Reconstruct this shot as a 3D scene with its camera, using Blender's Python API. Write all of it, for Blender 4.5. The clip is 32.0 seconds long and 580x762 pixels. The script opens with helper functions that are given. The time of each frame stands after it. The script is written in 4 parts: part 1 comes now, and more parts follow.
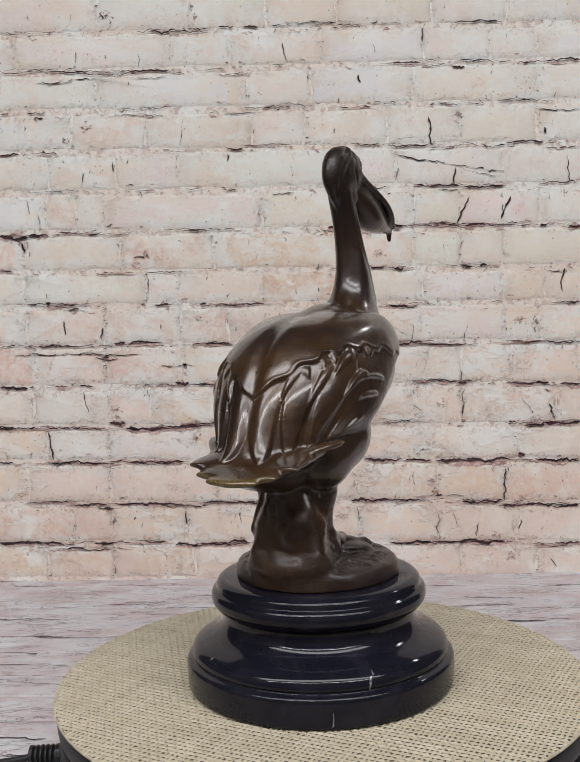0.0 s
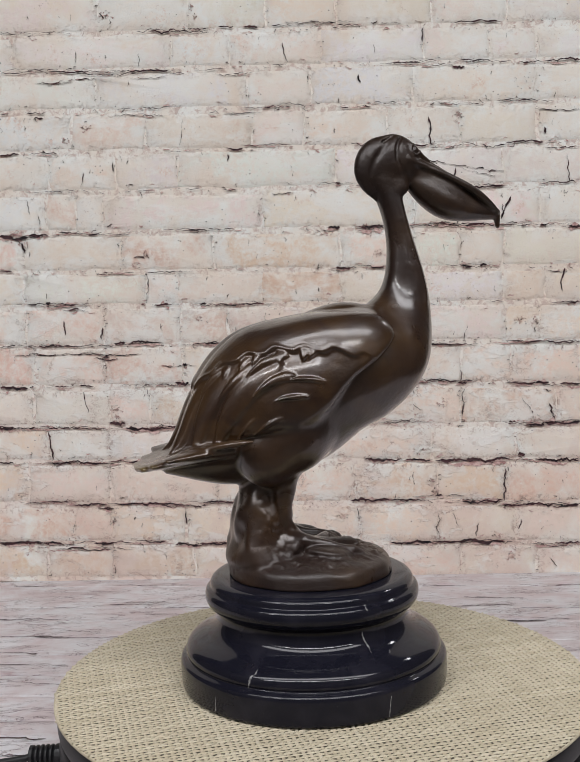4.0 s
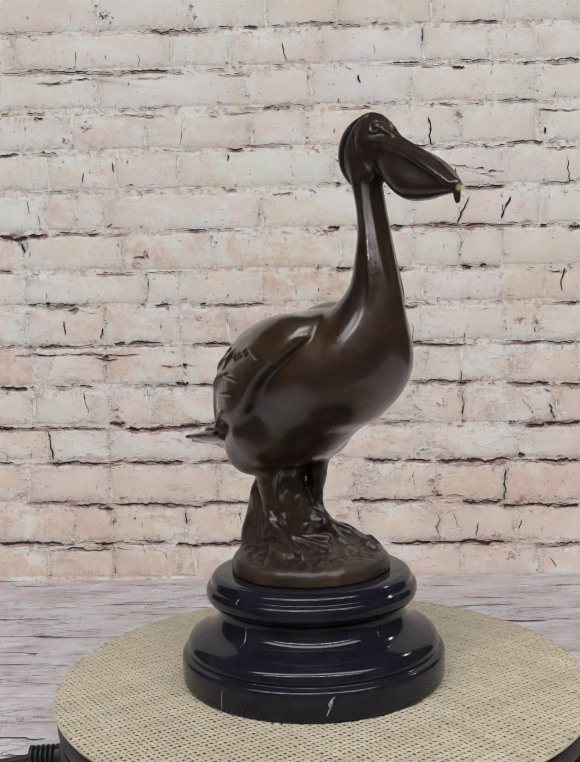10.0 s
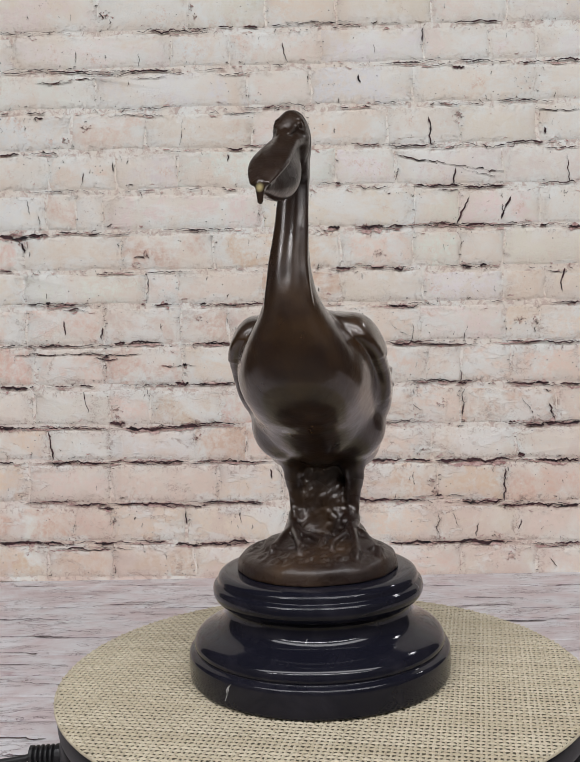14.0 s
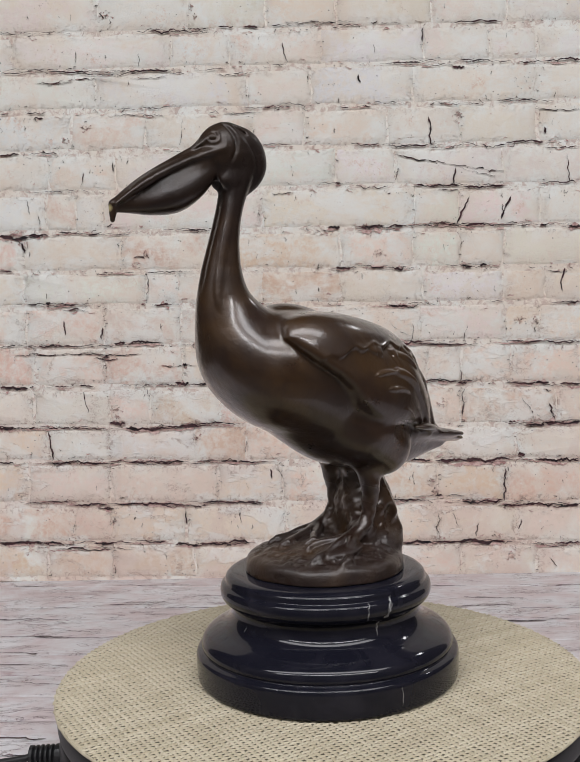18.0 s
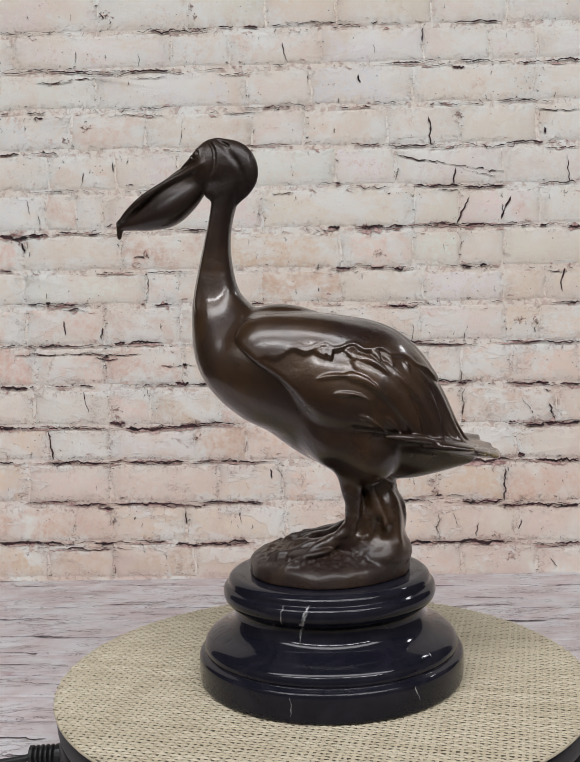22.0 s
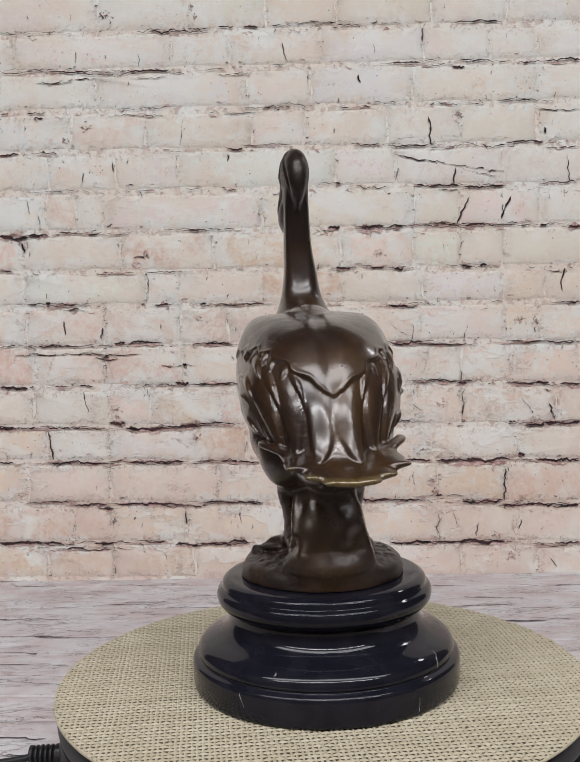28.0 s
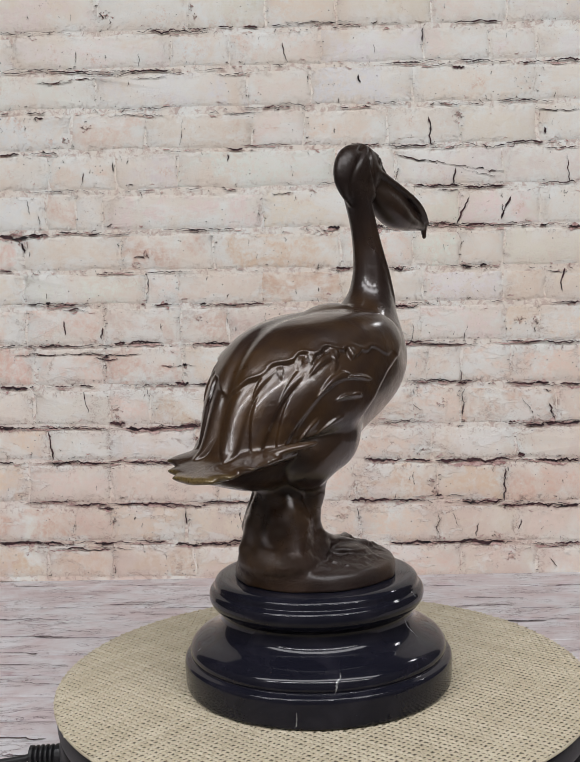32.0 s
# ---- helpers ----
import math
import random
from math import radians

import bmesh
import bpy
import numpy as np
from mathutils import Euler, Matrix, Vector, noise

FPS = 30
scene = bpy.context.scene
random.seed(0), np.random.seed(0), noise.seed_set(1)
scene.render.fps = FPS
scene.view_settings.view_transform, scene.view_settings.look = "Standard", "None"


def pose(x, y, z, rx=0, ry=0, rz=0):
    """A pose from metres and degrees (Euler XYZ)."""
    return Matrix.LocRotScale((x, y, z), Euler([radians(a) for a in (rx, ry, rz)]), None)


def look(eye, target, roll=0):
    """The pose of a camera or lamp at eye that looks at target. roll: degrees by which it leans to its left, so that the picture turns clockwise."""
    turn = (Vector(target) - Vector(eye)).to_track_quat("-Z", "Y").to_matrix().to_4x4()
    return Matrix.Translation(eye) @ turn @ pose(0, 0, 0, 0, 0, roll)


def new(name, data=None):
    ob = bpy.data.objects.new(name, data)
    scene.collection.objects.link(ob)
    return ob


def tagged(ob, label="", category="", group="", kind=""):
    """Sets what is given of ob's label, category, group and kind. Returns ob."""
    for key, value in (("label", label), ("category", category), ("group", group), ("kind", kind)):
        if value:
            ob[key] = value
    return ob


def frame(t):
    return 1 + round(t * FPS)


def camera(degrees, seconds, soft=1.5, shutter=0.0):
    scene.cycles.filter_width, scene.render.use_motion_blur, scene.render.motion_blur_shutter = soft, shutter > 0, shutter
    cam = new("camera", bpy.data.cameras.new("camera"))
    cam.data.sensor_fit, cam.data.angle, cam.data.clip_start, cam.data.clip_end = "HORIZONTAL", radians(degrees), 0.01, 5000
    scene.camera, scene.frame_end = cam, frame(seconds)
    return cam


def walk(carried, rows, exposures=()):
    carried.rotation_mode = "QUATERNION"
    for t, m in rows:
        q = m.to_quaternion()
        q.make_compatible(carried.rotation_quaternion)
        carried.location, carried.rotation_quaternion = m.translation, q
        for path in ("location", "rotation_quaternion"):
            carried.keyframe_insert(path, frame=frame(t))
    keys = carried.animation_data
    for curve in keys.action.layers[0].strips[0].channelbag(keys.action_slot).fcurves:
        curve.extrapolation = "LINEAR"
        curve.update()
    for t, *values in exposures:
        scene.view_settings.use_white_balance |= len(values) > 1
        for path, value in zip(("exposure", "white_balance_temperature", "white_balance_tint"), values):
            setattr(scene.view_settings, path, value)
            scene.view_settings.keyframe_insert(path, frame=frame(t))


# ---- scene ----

# ---------------------------------------------------------------- camera
EYE = (-0.0147, -0.58, 0.2208)
AIM = (-0.0147, 0.42, 0.2208 - 0.06088)
cam = camera(34.566, 32.0, soft=1.0)
walk(cam, [(0.0, look(EYE, AIM, -1.737)), (32.0, look(EYE, AIM, -1.737))])

TURN_RATE = -11.653      # degrees a second, clockwise from above
HEADING = 62.5            # where the bird looks at the start
TABLE_Z = -0.062          # the plank floor under the turntable

# ---------------------------------------------------------------- light
scene.view_settings.exposure = 0.0
world = bpy.data.worlds.new("room_air")
scene.world = world
world.use_nodes = True
world.node_tree.nodes["Background"].inputs[0].default_value = (0.75, 0.80, 0.88, 1)
world.node_tree.nodes["Background"].inputs[1].default_value = 0.05


def tube_lamp(name, place, target, length, width, watts, colour):
    data = bpy.data.lights.new(name, "AREA")
    data.shape, data.size, data.size_y, data.energy, data.color = "RECTANGLE", length, width, watts, colour
    ob = new(name, data)
    ob.matrix_world = look(place, target)
    return ob


COOL = (0.976, 0.972, 0.998)
tube_lamp("ceiling_tube_front", (-0.10, -1.60, 1.62), (-0.10, -1.60, 0), 3.6, 0.10, 45.5, COOL)
tube_lamp("ceiling_panel_middle", (-0.12, -0.88, 1.62), (-0.12, -0.88, 0), 3.3, 0.40, 32, COOL)
tube_lamp("ceiling_tube_side", (1.57, 0.90, 1.62), (1.57, 0.90, 0), 0.26, 0.14, 3.1, COOL)

# ---------------------------------------------------------------- materials


class Nodes:
    """A short way to write node trees."""

    def __init__(self, name):
        self.mat = bpy.data.materials.new(name)
        self.mat.use_nodes = True
        self.tree = self.mat.node_tree
        self.bsdf = self.tree.nodes["Principled BSDF"]

    def node(self, kind, **inputs):
        n = self.tree.nodes.new(kind)
        for key, value in inputs.items():
            self.put(n.inputs[key.replace("_", " ")], value)
        return n

    def put(self, socket, value):
        if isinstance(value, bpy.types.NodeSocket):
            self.tree.links.new(value, socket)
        else:
            socket.default_value = value

    def coords(self, scale=(1, 1, 1), jitter=False):
        tc = self.node("ShaderNodeTexCoord").outputs["Object"]
        m = self.node("ShaderNodeMapping")
        self.put(m.inputs["Vector"], tc)
        m.inputs["Scale"].default_value = scale
        if jitter:
            r = self.node("ShaderNodeObjectInfo").outputs["Random"]
            c = self.node("ShaderNodeCombineXYZ")
            for k in range(3):
                self.put(c.inputs[k], self.math("MULTIPLY", r, (13.7, 7.1, 23.3)[k]))
            self.put(m.inputs["Location"], c.outputs[0])
        return m.outputs[0]

    def noise(self, vec, scale, detail=4, rough=0.55, distort=0.0):
        n = self.node("ShaderNodeTexNoise", Vector=vec, Scale=scale, Detail=detail, Roughness=rough, Distortion=distort)
        return n.outputs["Fac"]

    def math_vector(self, vec, scale):
        n = self.node("ShaderNodeVectorMath", Vector=vec)
        n.operation = "MULTIPLY"
        n.inputs[1].default_value = scale
        return n.outputs[0]

    def voronoi(self, vec, scale, feature="F1"):
        n = self.node("ShaderNodeTexVoronoi", Vector=vec, Scale=scale)
        n.feature = feature
        return n.outputs["Distance"]

    def ramp(self, fac, lo, hi, a=0.0, b=1.0):
        n = self.node("ShaderNodeMapRange")
        n.inputs[1].default_value, n.inputs[2].default_value = lo, hi
        n.inputs[3].default_value, n.inputs[4].default_value = a, b
        self.put(n.inputs[0], fac)
        return n.outputs[0]

    def math(self, op, a, b=0.0):
        n = self.node("ShaderNodeMath")
        n.operation = op
        self.put(n.inputs[0], a)
        self.put(n.inputs[1], b)
        return n.outputs[0]

    def mix(self, fac, a, b, blend="MIX"):
        n = self.node("ShaderNodeMix")
        n.data_type, n.blend_type = "RGBA", blend
        self.put(n.inputs[0], fac)
        self.put(n.inputs[6], a if isinstance(a, bpy.types.NodeSocket) else (*a, 1))
        self.put(n.inputs[7], b if isinstance(b, bpy.types.NodeSocket) else (*b, 1))
        return n.outputs[2]

    def bump(self, height, strength, distance):
        n = self.node("ShaderNodeBump", Height=height, Strength=strength, Distance=distance)
        self.put(self.bsdf.inputs["Normal"], n.outputs[0])

    def done(self, colour, rough, metal=0.0, **more):
        self.put(self.bsdf.inputs["Base Color"], colour if isinstance(colour, bpy.types.NodeSocket) else (*colour, 1))
        self.put(self.bsdf.inputs["Roughness"], rough)
        self.put(self.bsdf.inputs["Metallic"], metal)
        for key, value in more.items():
            self.put(self.bsdf.inputs[key.replace("_", " ")], value)
        return self.mat


def bronze_material():
    n = Nodes("bronze_patina")
    v = n.coords()
    big, mid, fine = n.noise(v, 17, 3, 0.5, 0.4), n.noise(v, 70, 5), n.noise(v, 700, 4, 0.65)
    height = n.node("ShaderNodeSeparateXYZ", Vector=v).outputs["Z"]
    c = n.mix(n.ramp(big, 0.40, 0.60), (0.021, 0.0102, 0.0068), (0.058, 0.0285, 0.0100))
    c = n.mix(n.ramp(n.noise(v, 31, 4, 0.6, 0.6), 0.46, 0.64, 0, 0.7), c, (0.024, 0.0105, 0.0068))
    c = n.mix(n.ramp(mid, 0.50, 0.72, 0, 0.45), c, (0.017, 0.0092, 0.0072))
    worn = n.ramp(n.node("ShaderNodeNewGeometry").outputs["Pointiness"], 0.540, 0.62)
    c = n.mix(n.math("MULTIPLY", worn, 0.35), c, (0.20, 0.14, 0.07))
    tip = n.node("ShaderNodeVectorMath")
    tip.operation = "DISTANCE"
    n.put(tip.inputs[0], v)
    tip.inputs[1].default_value = (0.1290, -0.0030, 0.2870)
    c = n.mix(n.ramp(n.math("ADD", tip.outputs["Value"], n.math("MULTIPLY", mid, 0.002)), 0.0018, 0.0036, 1, 0), c, (0.62, 0.52, 0.26))
    rim = n.node("ShaderNodeVectorMath")
    rim.operation = "DISTANCE"
    n.put(rim.inputs[0], v)
    rim.inputs[1].default_value = (-0.058, -0.005, 0.143)
    behind = n.ramp(n.node("ShaderNodeSeparateXYZ", Vector=v).outputs["X"], -0.091, -0.098)
    brass = n.math("MULTIPLY", behind, n.ramp(n.math("ADD", rim.outputs["Value"], n.math("MULTIPLY", mid, 0.006)), 0.0535, 0.0575))
    c = n.mix(n.math("MULTIPLY", brass, n.ramp(fine, 0.3, 0.6, 0.1, 0.7)), c, (0.22, 0.16, 0.055))
    rock = n.ramp(height, 0.0900, 0.0850)
    head = n.ramp(height, 0.284, 0.300)
    c = n.mix(n.math("MULTIPLY", head, n.ramp(mid, 0.35, 0.7, 0.75, 0.45)), c, (0.011, 0.0062, 0.0052))
    crust = n.math("MULTIPLY", rock, n.noise(v, 300, 6, 0.75, 0.6))
    n.bump(n.math("ADD", n.math("ADD", n.math("MULTIPLY", mid, 1.5), n.math("MULTIPLY", fine, 0.16)), n.math("MULTIPLY", crust, 2.2)), 0.34, 0.002)
    foot = n.ramp(height, 0.128, 0.116)
    dull = n.math("ADD", n.math("MULTIPLY", rock, 0.18), n.math("MULTIPLY", head, 0.10))
    shine = n.math("SUBTRACT", 0.98, n.math("ADD", n.math("MULTIPLY", rock, 0.42), n.math("MULTIPLY", head, 0.66)))
    return n.done(c, n.math("ADD", n.ramp(n.noise(v, 45, 5, 0.65), 0.35, 0.68, 0.27, 0.43), dull), 0.22, Coat_Weight=shine,
                  Coat_Roughness=n.math("ADD", n.ramp(mid, 0.35, 0.65, 0.125, 0.20), n.math("ADD", n.math("MULTIPLY", head, 0.1), n.math("MULTIPLY", foot, 0.13))), Specular_IOR_Level=0.42, Coat_IOR=1.49)


def marble_material():
    n = Nodes("black_marble")
    v = n.coords()
    cloud = n.noise(v, 40, 6, 0.6, 0.8)
    c = n.mix(n.ramp(cloud, 0.45, 0.8, 0, 1), (0.0085, 0.0086, 0.0145), (0.020, 0.019, 0.027))
    fleck = n.math("MULTIPLY", n.ramp(n.voronoi(v, 420), 0.05, 0.12, 1, 0), n.ramp(n.noise(v, 50, 2), 0.60, 0.70))
    c = n.mix(n.math("MULTIPLY", fleck, 0.4), c, (0.20, 0.20, 0.21))
    return n.done(c, n.ramp(cloud, 0.3, 0.75, 0.07, 0.13), 0.0, Specular_IOR_Level=0.30, Coat_Weight=0.06, Coat_Roughness=0.05)


def vein_material():
    n = Nodes("white_marble_vein")
    v = n.coords()
    c = n.mix(n.ramp(n.noise(v, 420, 4), 0.35, 0.7), (0.05, 0.05, 0.056), (0.48, 0.48, 0.48))
    return n.done(c, 0.16, 0.0, Coat_Weight=0.5, Coat_Roughness=0.06)


def wash_colour(n):
    """The lime wash over the whole wall: white, beige and faint peach drifts, the same on bricks and joints."""
    w = n.node("ShaderNodeNewGeometry").outputs["Position"]
    drift, cloud, fine = n.noise(w, 7, 4, 0.6, 0.8), n.noise(w, 34, 6, 0.68, 0.7), n.noise(w, 190, 5, 0.7, 0.3)
    c = n.mix(n.ramp(cloud, 0.38, 0.62), (0.845, 0.855, 0.815), (0.83, 0.775, 0.69))
    c = n.mix(n.ramp(drift, 0.46, 0.64, 0, 0.75), c, (0.80, 0.685, 0.575))
    c = n.mix(n.ramp(fine, 0.58, 0.76, 0, 0.35), c, (0.70, 0.57, 0.49))
    low = n.node("ShaderNodeSeparateXYZ", Vector=w).outputs["Z"]
    c = n.mix(n.math("MULTIPLY", n.ramp(low, 0.30, -0.06), n.ramp(n.noise(w, 18, 5, 0.65, 0.6), 0.38, 0.60, 0, 0.75)), c, (0.73, 0.565, 0.49))
    return c, w


def brick_material():
    n = Nodes("whitewashed_brick")
    v = n.coords(jitter=True)
    tint = n.node("ShaderNodeObjectInfo").outputs["Color"]
    c, w = wash_colour(n)
    blot, grain, fine = n.noise(w, 26, 6, 0.64, 0.5), n.noise(v, 150, 7, 0.7, 0.4), n.noise(v, 700, 4, 0.6)
    low = n.ramp(n.node("ShaderNodeSeparateXYZ", Vector=w).outputs["Z"], 0.30, 0.10)
    # the wash lies thicker along the edges of each brick and is worn off in patches
    gen = n.node("ShaderNodeSeparateXYZ", Vector=n.node("ShaderNodeTexCoord").outputs["Generated"])
    mid_x = n.math("SUBTRACT", 0.5, n.math("ABSOLUTE", n.math("SUBTRACT", gen.outputs["X"], 0.5)))
    mid_z = n.math("SUBTRACT", 0.5, n.math("ABSOLUTE", n.math("SUBTRACT", gen.outputs["Z"], 0.5)))
    inner = n.math("MULTIPLY", n.math("MINIMUM", n.math("MULTIPLY", mid_x, 2.6), mid_z), 0.7)
    worn = n.ramp(n.math("ADD", inner, n.math("MULTIPLY", n.math("SUBTRACT", blot, 0.5), 2.6)), -0.02, 0.34)
    c = n.mix(n.math("MULTIPLY", worn, n.ramp(grain, 0.40, 0.58, 0.30, 1.0)), c, tint)
    rusty = n.math("MULTIPLY", n.ramp(n.noise(w, 19, 5, 0.6, 0.9), 0.56, 0.66), n.ramp(n.noise(w, 210, 6, 0.75, 0.8), 0.47, 0.60, 0.0, 0.8))
    c = n.mix(n.math("MULTIPLY", rusty, n.math("MULTIPLY", worn, 0.85)), c, (0.69, 0.48, 0.375))
    # coats of wash with a broken, shadowed border
    coat = n.noise(n.math_vector(w, (15, 15, 30)), 1.0, 8, 0.62, 0.25)
    c = n.mix(n.ramp(coat, 0.54, 0.60, 0, 0.5), c, (0.845, 0.850, 0.815))
    border = n.math("MULTIPLY", n.ramp(n.math("ABSOLUTE", n.math("SUBTRACT", coat, 0.556)), 0.0, 0.007, 1, 0), n.math("MULTIPLY", n.ramp(n.noise(w, 48, 4, 0.7), 0.52, 0.62, 0.0, 0.85), n.math("ADD", 0.08, n.math("MULTIPLY", low, 0.92))))
    c = n.mix(border, c, (0.40, 0.27, 0.22))
    c = n.mix(n.ramp(n.noise(w, 62, 6, 0.72, 1.0), 0.58, 0.70, 0, 0.45), c, (0.84, 0.845, 0.81))
    rim = n.math("MINIMUM", n.math("MULTIPLY", mid_x, 3.0), mid_z)
    crumb = n.math("MULTIPLY", n.ramp(n.noise(w, 165, 8, 0.8, 1.6), 0.54, 0.585), n.ramp(rim, 0.26, 0.02))
    c = n.mix(n.math("MULTIPLY", crumb, n.math("ADD", 0.34, n.math("MULTIPLY", low, 0.56))), c, (0.40, 0.25, 0.21))
    strokes = n.ramp(n.math("ABSOLUTE", n.math("SUBTRACT", n.noise(n.math_vector(w, (60, 60, 170)), 1.0, 6, 0.68, 1.7), 0.5)), 0.0, 0.020, 1, 0)
    flaky = n.math("MULTIPLY", strokes, n.math("MULTIPLY", n.ramp(n.noise(w, 23, 5, 0.65, 0.8), 0.56, 0.64), n.math("ADD", 0.12, n.math("MULTIPLY", low, 0.70))))
    c = n.mix(flaky, c, (0.36, 0.20, 0.165))
    pits = n.math("MULTIPLY", n.ramp(n.noise(w, 260, 6, 0.75, 0.8), 0.60, 0.66), n.ramp(n.noise(w, 24, 3), 0.48, 0.60))
    c = n.mix(n.math("MULTIPLY", pits, 0.55), c, (0.36, 0.24, 0.20))
    dots = n.math("MULTIPLY", n.ramp(n.voronoi(v, 170), 0.08, 0.14, 1, 0), n.ramp(n.noise(v, 33, 2), 0.57, 0.63))
    c = n.mix(n.math("MULTIPLY", dots, 0.92), c, (0.05, 0.03, 0.03))
    relief = n.math("ADD", n.math("ADD", grain, n.math("MULTIPLY", fine, 0.4)), n.math("MULTIPLY", n.ramp(coat, 0.545, 0.565, 0, 0.7), low))
    n.bump(n.math("SUBTRACT", relief, n.math("ADD", n.math("MULTIPLY", crumb, 1.1), n.math("ADD", flaky, n.math("MULTIPLY", border, 0.6)))), 0.50, 0.0018)
    return n.done(c, 0.62, 0.0, Specular_IOR_Level=0.3)


def mortar_material():
    n = Nodes("whitewashed_mortar")
    c, w = wash_colour(n)
    a, b = n.noise(w, 60, 6, 0.7, 0.5), n.noise(w, 420, 4)
    c = n.mix(n.ramp(n.noise(w, 110, 6, 0.78, 1.0), 0.49, 0.60, 0, 0.7), c, (0.50, 0.35, 0.30))
    c = n.mix(n.ramp(b, 0.64, 0.78, 0, 0.5), c, (0.38, 0.27, 0.23))
    n.bump(n.math("ADD", a, b), 0.35, 0.0014)
    return n.done(c, 0.7)


def stain_material():
    n = Nodes("flaking_red_edge")
    v = n.coords()
    c = n.mix(n.ramp(n.noise(v, 200, 5, 0.7), 0.35, 0.62), (0.40, 0.22, 0.205), (0.71, 0.545, 0.50))
    return n.done(c, 0.8)


def crack_material():
    n = Nodes("dark_crack")
    v = n.coords()
    c = n.mix(n.ramp(n.noise(v, 130, 4), 0.35, 0.65), (0.010, 0.007, 0.009), (0.085, 0.034, 0.038))
    return n.done(c, 0.85)


def plank_material():
    n = Nodes("whitewashed_plank")
    v = n.coords((12, 55, 40), True)
    w = n.coords(jitter=True)
    grain, blot = n.noise(v, 1.8, 8, 0.74, 0.6), n.noise(n.math_vector(w, (20, 26, 26)), 1.0, 6, 0.64, 0.5)
    c = n.mix(n.ramp(blot, 0.40, 0.60), (0.66, 0.65, 0.665), (0.575, 0.495, 0.50))
    c = n.mix(n.ramp(grain, 0.50, 0.66, 0, 0.55), c, (0.49, 0.405, 0.405))
    bare = n.noise(n.math_vector(w, (18, 44, 30)), 1.0, 7, 0.68, 0.8)
    c = n.mix(n.ramp(bare, 0.61, 0.69, 0, 0.75), c, (0.40, 0.28, 0.285))
    lines = n.ramp(n.math("ABSOLUTE", n.math("SUBTRACT", n.noise(n.coords((8, 38, 30), True), 1.0, 6, 0.66, 1.9), 0.52)), 0.0, 0.013, 1, 0)
    lines = n.math("MULTIPLY", lines, n.ramp(n.noise(w, 24, 4), 0.40, 0.52, 0, 1.0))
    c = n.mix(lines, c, (0.17, 0.115, 0.125))
    n.bump(n.math("SUBTRACT", grain, n.math("ADD", lines, n.ramp(bare, 0.58, 0.62, 0, 0.6))), 0.6, 0.0012)
    return n.done(c, 0.55, 0.0, Specular_IOR_Level=0.35)


def burlap_material():
    n = Nodes("burlap_yarn")
    v = n.coords()
    a, b = n.noise(v, 45, 4), n.noise(v, 1100, 4, 0.7)
    yarn = n.node("ShaderNodeNewGeometry").outputs["Random Per Island"]
    c = n.mix(n.ramp(a, 0.35, 0.65), (0.54, 0.485, 0.37), (0.62, 0.565, 0.44))
    c = n.mix(n.ramp(yarn, 0.0, 1.0, 0.0, 0.6), c, (0.42, 0.36, 0.25))
    c = n.mix(n.ramp(b, 0.5, 0.72, 0, 0.65), c, (0.36, 0.30, 0.20))
    n.bump(b, 0.6, 0.0006)
    return n.done(c, 0.92, 0.0, Specular_IOR_Level=0.15)


def plain_material(name, colour, rough, metal=0.0, grain=300, depth=0.1, **more):
    n = Nodes(name)
    v = n.coords()
    g, b = n.noise(v, grain, 4), n.noise(v, grain * 0.06, 3)
    lo, hi = tuple(k * 0.82 for k in colour), tuple(min(k * 1.12, 1) for k in colour)
    c = n.mix(n.ramp(n.math("ADD", n.math("MULTIPLY", g, 0.5), n.math("MULTIPLY", b, 0.5)), 0.35, 0.65), lo, hi)
    n.bump(g, depth, 0.001)
    return n.done(c, rough, metal, **more)


BRONZE, MARBLE, VEIN = bronze_material(), marble_material(), vein_material()
STAIN = stain_material()
BRICK, MORTAR, CRACK, PLANK, BURLAP = brick_material(), mortar_material(), crack_material(), plank_material(), burlap_material()
BACKING = plain_material("dark_jute_backing", (0.060, 0.048, 0.030), 0.9)
BLACK_PLASTIC = plain_material("black_plastic", (0.007, 0.007, 0.009), 0.42, depth=0.05, Specular_IOR_Level=0.25)
RUBBER = plain_material("black_rubber", (0.006, 0.006, 0.007), 0.5, depth=0.05)
WALL_PAINT = plain_material("pale_wall_paint", (0.15, 0.135, 0.125), 0.8)
CEILING_PAINT = plain_material("white_ceiling_paint", (0.45, 0.45, 0.45), 0.9)
FLOOR_GREY = plain_material("grey_floor", (0.13, 0.125, 0.12), 0.6)

# ---------------------------------------------------------------- mesh helpers


def mesh_from(name, verts, faces, material, smooth=False):
    me = bpy.data.meshes.new(name)
    me.from_pydata(verts, [], faces)
    me.materials.append(material)
    if smooth:
        me.polygons.foreach_set("use_smooth", [True] * len(me.polygons))
    me.update()
    return me


def part(name, me, parent, label="", m=None):
    ob = new(name, me)
    ob.parent = parent
    if m is not None:
        ob.matrix_basis = m
    return tagged(ob, label)


